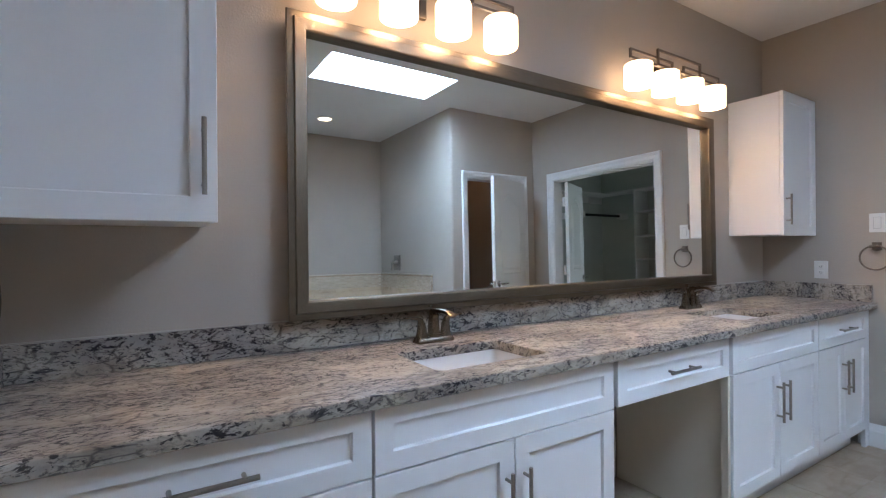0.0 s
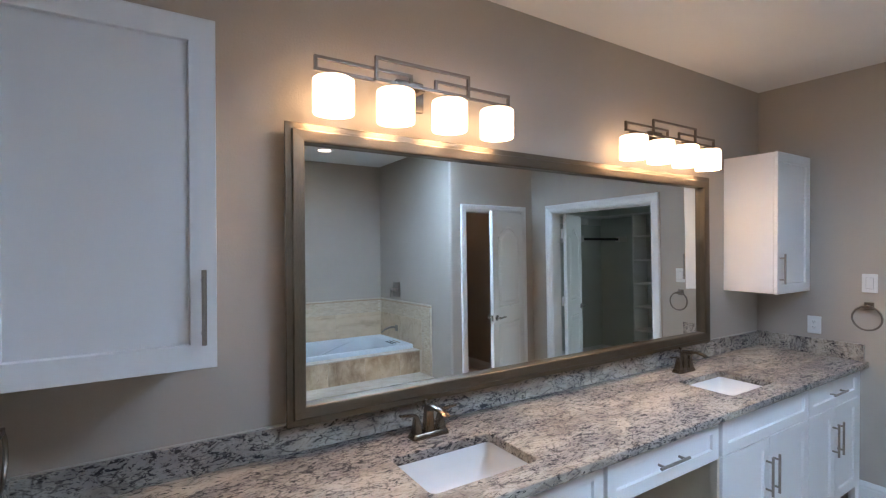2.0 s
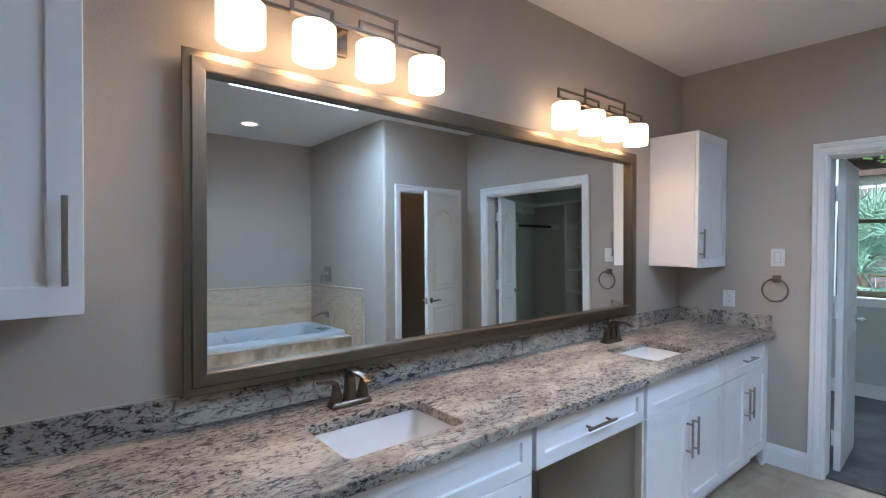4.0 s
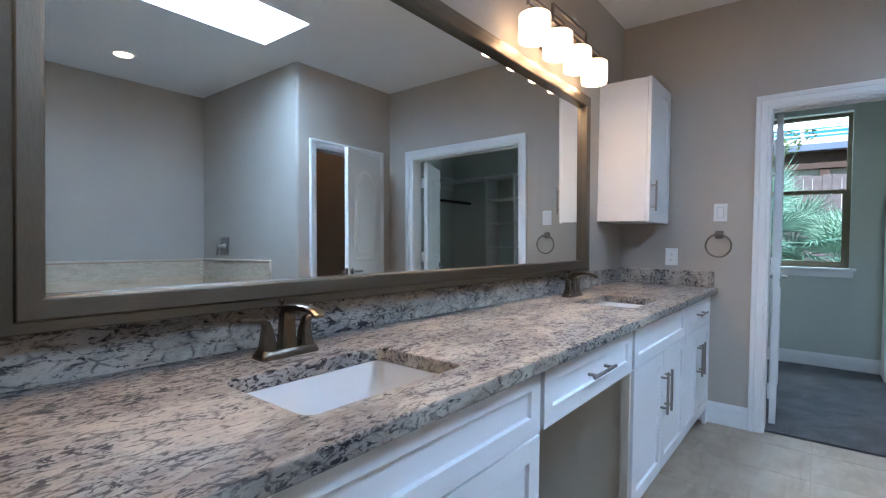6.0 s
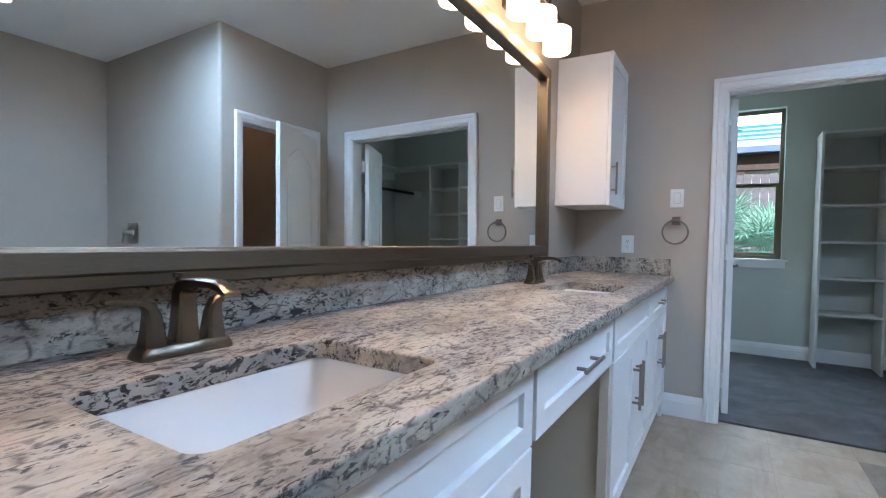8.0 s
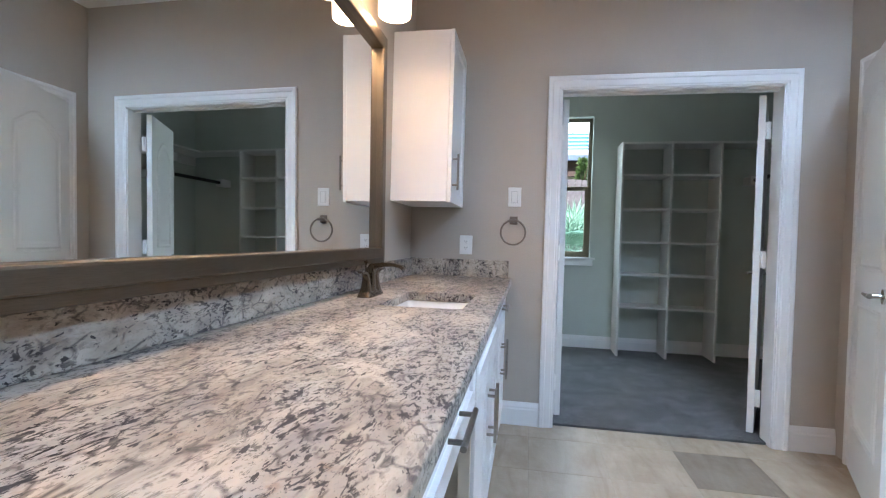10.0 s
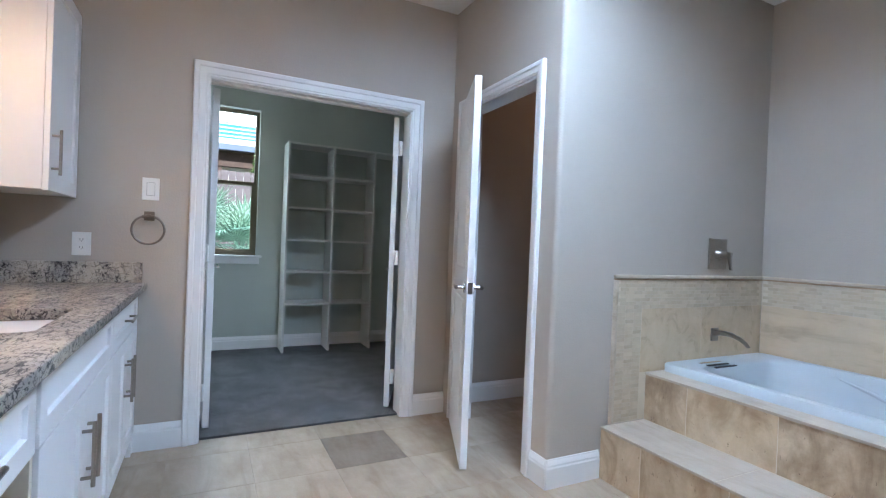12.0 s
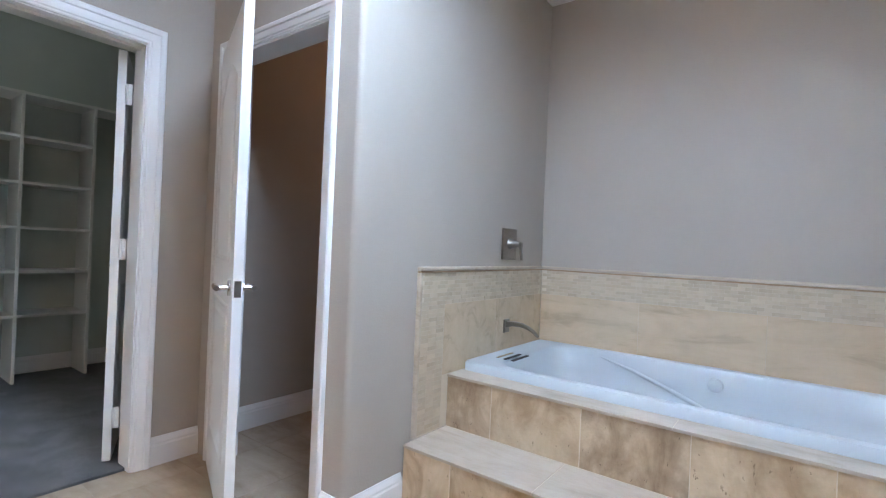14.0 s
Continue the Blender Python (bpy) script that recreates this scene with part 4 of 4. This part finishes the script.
# ---- closet shelves ----
SHX, SHB = 5.868, CL_BACK - 0.0175
cs = thing("closet_shelf_unit", "white built-in two-bay closet shelf unit, empty", "shelf unit", (6.0, -0.24, 0.012))
for y in (0.192, -0.256, -0.690):
    part("upright", B(SHX, SHB, y - 0.0095, y + 0.0095, 0.0125, 2.104), SHELFWHITE, cs)
for (ya, yb) in ((-0.2465, 0.1825), (-0.6805, -0.2655)):
    for z in (0.501, 0.82, 1.138, 1.461, 1.789, 2.098):
        part("shelf", B(SHX, SHB, ya, yb, z - 0.016, z + 0.003), SHELFWHITE, cs)
hs = thing("hanging_shelf", "white closet shelf with a dark hanging rod below", "shelf", (5.95, -1.05, 1.9))
part("shelf", B(SHX + 0.0, SHB, CL_SIDE + 0.0005, -0.700, 2.082, 2.101), SHELFWHITE, hs)
part("wall_cleat", B(SHX + 0.02, SHB, CL_SIDE + 0.0005, CL_SIDE + 0.019, 1.98, 2.082), SHELFWHITE, hs)
sd = thing("side_shelf", "white closet side shelf with a dark hanging rod", "shelf", (5.0, CL_SIDE, 1.7))
part("shelf", B(4.25, SHX - 0.003, CL_SIDE + 0.0005, CL_SIDE + 0.30, 2.082, 2.101), SHELFWHITE, sd)
part("wall_cleat", B(4.25, SHX - 0.003, CL_SIDE + 0.0005, CL_SIDE + 0.019, 1.99, 2.082), SHELFWHITE, sd)
bm = bmesh.new()
tube(bm, [(5.22, -1.035, 1.755), (6.0, -1.035, 1.755)], 0.018, 14)
part("rod", bm, DARKSLOT, sd, "dark bronze hanging rod", True)
part("rod_support", B(5.185, 5.222, CL_SIDE + 0.0005, -0.985, 1.715, 1.80, bevel=0.003), SHELFWHITE, sd, "white rod support arm")
part("rod_socket", B(6.0, SHB, -1.075, -0.995, 1.715, 1.795, bevel=0.003), SHELFWHITE, sd, "white rod socket block")
part("shelf_end", B(4.25, 4.27, CL_SIDE + 0.0005, CL_SIDE + 0.32, 2.0, 2.082), SHELFWHITE, sd)

# ---- window ----
wd = thing("window_1", "bronze-framed single-hung window with a white sill", "window", (CL_BACK + 0.1, (WY0 + WY1) / 2, WZ0))
tagged(wd, kind="structure")
fx0, fx1 = CL_BACK + 0.075, CL_BACK + 0.125
bm = bmesh.new()
F = 0.035
for a in ((WY0, WY0 + F, WZ0, WZ1), (WY1 - F, WY1, WZ0, WZ1), (WY0 + F, WY1 - F, WZ0, WZ0 + F), (WY0 + F, WY1 - F, WZ1 - F, WZ1)):
    box(bm, fx0, fx1, a[0], a[1], a[2], a[3], bevel=0.002, seg=1)
part("window_frame", bm, WINDOW_BRONZE, wd)
zm = 1.692
bm = bmesh.new()
box(bm, fx0 - 0.012, fx1 - 0.02, WY0 + F, WY1 - F, zm - 0.026, zm + 0.014, bevel=0.002, seg=1)
box(bm, fx0 - 0.012, fx1 - 0.02, WY0 + F, WY0 + F + 0.025, WZ0 + F, zm - 0.026)
box(bm, fx0 - 0.012, fx1 - 0.02, WY1 - F - 0.025, WY1 - F, WZ0 + F, zm - 0.026)
box(bm, fx0 - 0.012, fx1 - 0.02, WY0 + F + 0.025, WY1 - F - 0.025, WZ0 + F, WZ0 + F + 0.025)
part("sash", bm, WINDOW_BRONZE, wd)
for z0, z1 in ((WZ0 + F + 0.025, zm - 0.026), (zm + 0.014, WZ1 - F)):
    g = part("pane", B(fx0 + 0.018, fx0 + 0.022, WY0 + F, WY1 - F, z0, z1), GLASS, wd)
    g.visible_shadow = False
bm = B(CL_BACK - 0.035, CL_BACK + 0.075, WY0 - 0.05, WY1 + 0.05, WZ0 - 0.022, WZ0 + 0.001, bevel=0.004)
box(bm, CL_BACK - 0.016, CL_BACK - 0.0005, WY0 - 0.03, WY1 + 0.03, WZ0 - 0.085, WZ0 - 0.022, bevel=0.003)
part("window_sill", bm, WHITE, wd)


# ---- stone pieces of the tub surround ----
def piece_mesh(name, mat, sx, sy, sz, bevel):
    return finish(name, box(bmesh.new(), -sx / 2, sx / 2, -sy / 2, sy / 2, -sz / 2, sz / 2, bevel=bevel, seg=1), mat)


def piece(name, mesh, parent, at, base=(0, 0, 0)):
    ob = new(name, mesh)
    ob.parent = parent
    ob.location = Vector(at) - Vector(base)
    return ob


def slab(name, mat, parent, x0, x1, y0, y1, z0, z1, bevel=0.0025):
    m = piece_mesh(name, mat, x1 - x0, y1 - y0, z1 - z0, bevel)
    return piece(name, m, parent, ((x0 + x1) / 2, (y0 + y1) / 2, (z0 + z1) / 2), parent.location)


G = 0.0016
JX = [TILE_X, 2.510, 2.095, 1.699, 1.304, 0.908, TUBWEST]
for k, (b_, a_) in enumerate(zip(JX, JX[1:])):
    slab("riser_tile", TUB_DARK if k in (0, 2) else TUB_TILE, dk, a_ + G, b_ - G, DECK_Y - 0.011, DECK_Y + (0.0008 if k % 2 else 0.0), STEP_Z + 0.001, DECK_Z - 0.013, 0.0012)
    slab("step_tile", TUB_DARK if k == 3 else TUB_TILE, dk, a_ + G, b_ - G, STEP_Y - 0.011, STEP_Y + (0.0 if k % 2 else 0.0008), 0.001, STEP_Z - 0.013, 0.0012)
DX = [TILE_X, 2.37, 1.76, 1.15, TUBWEST]
for b_, a_ in zip(DX, DX[1:]):
    slab("deck_slab", DECK_STONE, dk, a_ + G / 2, b_ - G / 2, TY1 - 0.035, DECK_Y + 0.006, DECK_Z - 0.0125, DECK_Z, 0.0015)
for b_, a_ in zip([TILE_X, 2.15, 1.54, 0.93, TUBWEST], [2.15, 1.54, 0.93, TUBWEST]):
    slab("tread_slab", DECK_STONE, dk, a_ + G / 2, b_ - G / 2, DECK_Y + 0.0015, STEP_Y + 0.006, STEP_Z - 0.0125, STEP_Z, 0.0015)
slab("deck_slab", DECK_STONE, dk, TUBWEST, TX0 + 0.03, BACK_Y + 0.001, TY1 - 0.037, DECK_Z - 0.0125, DECK_Z, 0.0015)

CAP0, CAP1, BAND = 1.000, 1.028, 0.850
bw = thing("back_wall_tiles", "travertine tile wainscot with a mosaic band behind the tub", "wall tiles", (1.7, BACK_Y, DECK_Z))
part("bed", B(TUBWEST, TILE_X, BACK_Y + 0.0005, BACK_Y + 0.0135, DECK_Z - 0.02, CAP0), TUB_GROUT, bw)
FX = [TILE_X, 2.15, 1.54, 0.93, TUBWEST]
for b_, a_ in zip(FX, FX[1:]):
    slab("field_tile", WALL_STONE, bw, a_ + G / 2, b_ - G / 2, BACK_Y + 0.006, BACK_Y + 0.0145, DECK_Z + 0.001, BAND - 0.001, 0.001)
rnd = random.Random(5)
MW, MH = 0.0585, 0.01875
chips = [piece_mesh("mosaic_chip", MOSAIC, MW - 0.0010, 0.008 + 0.0012 * q, MH - 0.0010, 0.0005) for q in range(3)]
for j in range(8):
    for i in range(30):
        x = TILE_X - 0.005 - MW * (i + 0.5 + 0.5 * (j % 2))
        piece("mosaic_chip", chips[rnd.randrange(3)], bw, (x, BACK_Y + 0.0102, BAND + MH * (j + 0.5)), bw.location)
part("pencil_bead", B(TUBWEST, TILE_X, BACK_Y + 0.0005, BACK_Y + 0.019, CAP0 + 0.0005, CAP0 + 0.0088, bevel=0.003), PENCIL, bw, "brown stone pencil bead")
bm = bmesh.new()
box(bm, TUBWEST, TILE_X, BACK_Y + 0.0005, BACK_Y + 0.025, CAP0 + 0.009, CAP1, bevel=0.007, seg=4)
part("cap_trim", bm, TRIMSTONE, bw, "rounded travertine cap")

sw = thing("side_wall_tiles", "travertine tile wainscot with a mosaic border beside the tub", "wall tiles", (ALCOVE_X, -1.5, STEP_Z))
TE, VB = -0.982, -1.178
bm = bmesh.new()
box(bm, ALCOVE_X - 0.0135, ALCOVE_X - 0.0005, DECK_Y, TE, STEP_Z + 0.0005, CAP0)
box(bm, ALCOVE_X - 0.0135, ALCOVE_X - 0.0005, BACK_Y + 0.015, DECK_Y, DECK_Z - 0.02, CAP0)
part("bed", bm, TUB_GROUT, sw)
slab("field_tile", WALL_STONE, sw, ALCOVE_X - 0.0145, ALCOVE_X - 0.006, BACK_Y + 0.016, -1.66, DECK_Z + 0.001, BAND - 0.001, 0.001)
slab("field_tile", WALL_STONE, sw, ALCOVE_X - 0.0145, ALCOVE_X - 0.006, -1.658, VB - 0.001, DECK_Z + 0.001, BAND - 0.001, 0.001)
schips = [piece_mesh("mosaic_chip", MOSAIC, 0.008 + 0.0012 * q, MW - 0.0010, MH - 0.0010, 0.0005) for q in range(3)]
for j in range(8):
    for i in range(20):
        y = TE - 0.018 - MW * (i + 0.5 + 0.3 * (j % 2))
        if y - MW / 2 > BACK_Y + 0.015:
            piece("mosaic_chip", schips[rnd.randrange(3)], sw, (ALCOVE_X - 0.0102, y, BAND + MH * (j + 0.5)), sw.location)
j = 0
while BAND - MH * (j + 0.5) > STEP_Z + 0.008:
    for i in range(3):
        y = TE - 0.018 - MW * (i + 0.5)
        z = BAND - MH * (j + 0.5)
        if y - MW / 2 > DECK_Y or z > DECK_Z + 0.01:
            piece("mosaic_chip", schips[rnd.randrange(3)], sw, (ALCOVE_X - 0.0102, y, z), sw.location)
    j += 1
part("pencil_bead", B(ALCOVE_X - 0.019, ALCOVE_X - 0.0005, BACK_Y + 0.026, TE, CAP0 + 0.0005, CAP0 + 0.0088, bevel=0.003), PENCIL, sw, "brown stone pencil bead")
bm = bmesh.new()
box(bm, ALCOVE_X - 0.025, ALCOVE_X - 0.0005, BACK_Y + 0.026, TE + 0.006, CAP0 + 0.009, CAP1, bevel=0.007, seg=4)
part("cap_trim", bm, TRIMSTONE, sw, "rounded travertine cap")
part("edge_trim", B(ALCOVE_X - 0.022, ALCOVE_X - 0.0005, TE - 0.018, TE + 0.004, STEP_Z + 0.0005, CAP0, bevel=0.006, seg=4), TRIMSTONE, sw, "rounded travertine edge trim")

# ---- outside the window ----
GRASS = painted("lawn", (0.07, 0.10, 0.04), 0.9, 0.3, 30, 0.6)
structure("ground", B(6.4, 400, -250, 250, -0.4, -0.25), GRASS, "garden ground outside the window", "ground")
FENCEWOOD = painted("fence_wood", (0.17, 0.15, 0.155), 0.8, 0.3, 20, 0.4, 6)
RENDER = painted("house_render", (0.78, 0.80, 0.80), 0.7, 0.04, 30, 0.1)
# the sky's cyan behind the balcony rails is put into this wall colour
SKY_CYAN = painted("house_sky_cyan", (0.05, 0.30, 0.46), 0.7, 0.05, 30, 0.2)
BEAM = painted("porch_timber", (0.085, 0.055, 0.042), 0.7, 0.2, 20, 0.3, 5)
GUTTER = painted("gutter_blue", (0.16, 0.22, 0.34), 0.5, 0.1, 30, 0.1)
ROOFING = painted("roof_shingle", (0.12, 0.12, 0.13), 0.9, 0.3, 20, 0.5, 5)
DARKGLASS, *_ = material("far_glass", (0.10, 0.30, 0.42), 0.3)

fc = thing("garden_fence", "weathered brown board fence in the garden", "fence", (12.0, 0.5, -0.25))
board = piece_mesh("board", FENCEWOOD, 0.02, 0.138, 2.75, 0.003)
for k in range(56):
    piece("board", board, fc, (12.0 + 0.004 * (k % 3), -3.6 + k * 0.145, -0.25 + 1.375 + 0.01 * ((k * 7) % 3)), fc.location)
for z in (0.25, 1.2, 2.15):
    part("rail", B(12.012, 12.06, -3.65, 4.5, z, z + 0.09), FENCEWOOD, fc)

hs_ = thing("neighbour_house", "white neighbouring house with a timber porch and a balcony", "house", (21.0, 0.5, -0.25))
part("wall", B(21.0, 27.0, -7.0, 9.0, -0.25, 6.9), SKY_CYAN, hs_, "house wall coloured cyan like the sky behind the balcony")
bm = bmesh.new()
ring_loft(bm, [[(20.5, y, 6.9), (27.5, y, 6.9), (24.0, y, 8.3)] for y in (-7.4, 9.4)])
part("roof", bm, ROOFING, hs_, "dark shingle roof")
part("porch_wall", B(18.31, 18.4, -7.0, 9.0, -0.25, 3.85), RENDER, hs_, "house wall coloured cyan like the sky behind the balcony under the porch")
part("porch_beam", B(18.0, 18.3, -6.5, 8.5, 3.40, 3.86), BEAM, hs_, "brown timber porch beam")
part("porch_roof", B(17.8, 21.0, -6.6, 8.6, 3.86, 3.92), BEAM, hs_)
part("gutter", B(17.62, 17.8, -6.7, 8.7, 3.88, 4.06), GUTTER, hs_, "blue-grey gutter")
for y in (-4.9, -2.1, 0.65, 3.4, 6.2):
    part("porch_post", B(18.05, 18.25, y - 0.11, y + 0.11, -0.25, 3.40), BEAM, hs_, "brown timber porch post")
part("balcony_wall", B(18.0, 18.12, -6.5, 8.5, 3.92, 4.30), RENDER, hs_, "white balcony parapet")
for k in range(9):
    part("balcony_rail", B(18.03, 18.08, -6.5, 8.5, 4.37 + 0.13 * k, 4.41 + 0.13 * k), RENDER, hs_)
for y in (-4.0, -1.4, 1.2, 3.8, 6.4):
    part("balcony_post", B(18.09, 18.17, y - 0.05, y + 0.05, 4.30, 5.50), RENDER, hs_)
for y in (-3.2, -0.6, 2.2, 5.0):
    w_ = part("window", B(20.96, 21.0, y - 0.55, y + 0.55, 4.7, 6.2), SKY_CYAN, hs_)
    part("pane", B(20.94, 20.96, y - 0.47, y + 0.47, 4.78, 6.12), DARKGLASS, w_)


def leaf_material(name, a, b_):
    mat, b, n, l = material(name, a, 0.45)
    l.new(ramp(n, l, noise_tex(n, l, coords(n, l), 6, 4), [(0.3, a), (0.7, b_)]), b.inputs["Base Color"])
    b.inputs["Transmission Weight"].default_value = 0.0
    return mat


FROND = leaf_material("palm_green", (0.14, 0.24, 0.17), (0.28, 0.40, 0.30))
FROND_DRY = leaf_material("palm_yellow", (0.22, 0.19, 0.07), (0.16, 0.16, 0.06))
CONIFER = leaf_material("conifer_green", (0.05, 0.11, 0.03), (0.12, 0.18, 0.05))
BARK = painted("bark", (0.11, 0.08, 0.055), 0.9, 0.3, 30, 0.6, 8)


def palm(at, height, reach, fronds, seed):
    rn = random.Random(seed)
    t = thing("palm_bush", "bluish green fan palm bush in the garden", "palm", at, "garden palms")
    bm = bmesh.new()
    top = Vector((at[0], at[1], at[2] + height))
    tube(bm, [at, (at[0] + 0.03, at[1], at[2] + height * 0.5), tuple(top)], [0.16, 0.13, 0.12], 12)
    part("trunk", bm, BARK, t)
    for k in range(fronds):
        bm = bmesh.new()
        az = 2 * math.pi * (k * 0.381966 + rn.random() * 0.05)
        el = radians(rn.uniform(-25, 78))
        d = Vector((math.cos(az) * math.cos(el), math.sin(az) * math.cos(el), math.sin(el)))
        side = d.cross(Vector((0, 0, 1))).normalized()
        up = side.cross(d)
        stem = reach * rn.uniform(0.45, 0.6)
        hub = top + d * stem - Vector((0, 0, 0.06))
        tube(bm, [top, top + d * stem * 0.5 + up * 0.02, hub], [0.012, 0.009, 0.007], 5)
        for j in range(19):
            a = radians(-100 + 200 * j / 18)
            ln = reach * rn.uniform(0.42, 0.55) * (1 - 0.25 * abs(math.sin(a)))
            w = (d * math.cos(a) + side * math.sin(a)).normalized()
            q = w.cross(up).normalized() * 0.014
            tip = hub + w * ln - Vector((0, 0, rn.uniform(0.03, 0.16) * ln))
            mid = hub + w * ln * 0.5 + up * 0.02
            vs = [bm.verts.new(x) for x in (hub - q * 0.3, mid - q, tip, mid + q, hub + q * 0.3, mid + up * 0.008)]
            bm.faces.new((vs[0], vs[1], vs[5]))
            bm.faces.new((vs[1], vs[2], vs[5]))
            bm.faces.new((vs[2], vs[3], vs[5]))
            bm.faces.new((vs[3], vs[4], vs[5]))
        part("frond", bm, FROND_DRY if el < radians(-8) else FROND, t)


palm((8.1, 1.45, -0.25), 1.35, 1.35, 40, 3)
palm((8.5, 0.45, -0.25), 1.0, 1.15, 40, 8)
palm((9.4, 1.0, -0.25), 1.25, 1.2, 30, 12)
palm((9.8, 2.5, -0.25), 1.5, 1.3, 26, 21)



def small_tree(name, label, at, trunk_top, seed, leaves, spread, leaf, mat):
    """Tapered trunk, a few limbs and a crown of small leaves; spread(u, random) gives a leaf's radius and height."""
    rn = random.Random(seed)
    x, y, z = at
    t = thing(name, label, "tree", at)
    bm = bmesh.new()
    tube(bm, [at, (x + 0.02, y, (z + trunk_top) / 2), (x, y, trunk_top)], [0.12, 0.08, 0.02], 8)
    for k in range(5):
        a, h = k * 2.4, z + (trunk_top - z) * (0.45 + 0.1 * k)
        tube(bm, [(x, y, h), (x + 0.25 * math.cos(a), y + 0.25 * math.sin(a), h + 0.2), (x + 0.5 * math.cos(a), y + 0.5 * math.sin(a), h + 0.5)], [0.03, 0.02, 0.006], 6)
    part("trunk", bm, BARK, t)
    bm = bmesh.new()
    for k in range(leaves):
        r, h = spread(rn.random(), rn)
        a = rn.uniform(0, 6.283)
        c = Vector((x + r * math.cos(a), y + r * math.sin(a), h))
        d = Vector((math.cos(a), math.sin(a), rn.uniform(-0.3, 1.4))).normalized() * rn.uniform(0.6, 1.2) * leaf
        q = d.cross(Vector((rn.uniform(-1, 1), rn.uniform(-1, 1), 0.3))).normalized() * leaf * 0.28
        bm.faces.new([bm.verts.new(c - q), bm.verts.new(c + d * 0.5 - q * 0.4), bm.verts.new(c + d), bm.verts.new(c + q)])
    part("crown", bm, mat, t)


small_tree("conifer_tree", "narrow green conifer behind the fence", (14.0, -0.25, -0.25), 3.1, 4, 1500,
           lambda u, rn: ((0.62 * (1 - u ** 0.7) + 0.05) * rn.uniform(0.35, 1.1), 0.3 + 3.0 * u ** 0.7), 0.13, CONIFER)
LEAFY = leaf_material("leafy_green", (0.09, 0.17, 0.06), (0.20, 0.30, 0.12))
small_tree("leafy_tree", "loose green broad-leaved tree behind the fence", (14.3, 1.75, -0.25), 4.3, 9, 900,
           lambda u, rn: (0.95 * math.sqrt(max(0.02, 1 - (2 * u - 1) ** 2)) * rn.uniform(0.3, 1.1), 3.2 + 1.8 * u), 0.12, LEAFY)

# ---- floor tiles, last ----
fl = bpy.data.objects["floor"]
PX, PY, OX, OY = 0.3975, 0.3835, 3.322, -0.112
rnd = random.Random(2)
full = piece_mesh("floor_tile", FLOOR_TILE, PX - 0.0016, PY - 0.0016, 0.010, 0.001)
fullg = piece_mesh("floor_tile", FLOOR_TILE_GREY, PX - 0.0016, PY - 0.0016, 0.010, 0.001)
for i in range(-12, 3):
    for j in range(-6, 6):
        x0, x1 = OX + PX * i, OX + PX * (i + 1)
        y0, y1 = OY + PY * j, OY + PY * (j + 1)
        lim = CLOSET_X + 0.038 if y0 > WC_Y - 0.12 else 3.999
        x1c, y0c, y1c = min(x1, lim), max(y0, BACK_Y + 0.001), min(y1, MIRROR_Y - 0.001)
        x0c = max(x0, -1.49)
        if x1c - x0c < 0.03 or y1c - y0c < 0.03:
            continue
        grey_one = (i, j) == (0, 0)
        if x1c - x0c > PX - 0.001 and y1c - y0c > PY - 0.001:
            m = fullg if grey_one else full
        else:
            m = piece_mesh("floor_tile", FLOOR_TILE, x1c - x0c - 0.0016, y1c - y0c - 0.0016, 0.010, 0.001)
        piece("floor_tile", m, fl, ((x0c + x1c) / 2, (y0c + y1c) / 2, -0.005 + rnd.uniform(-0.0004, 0.0003)))
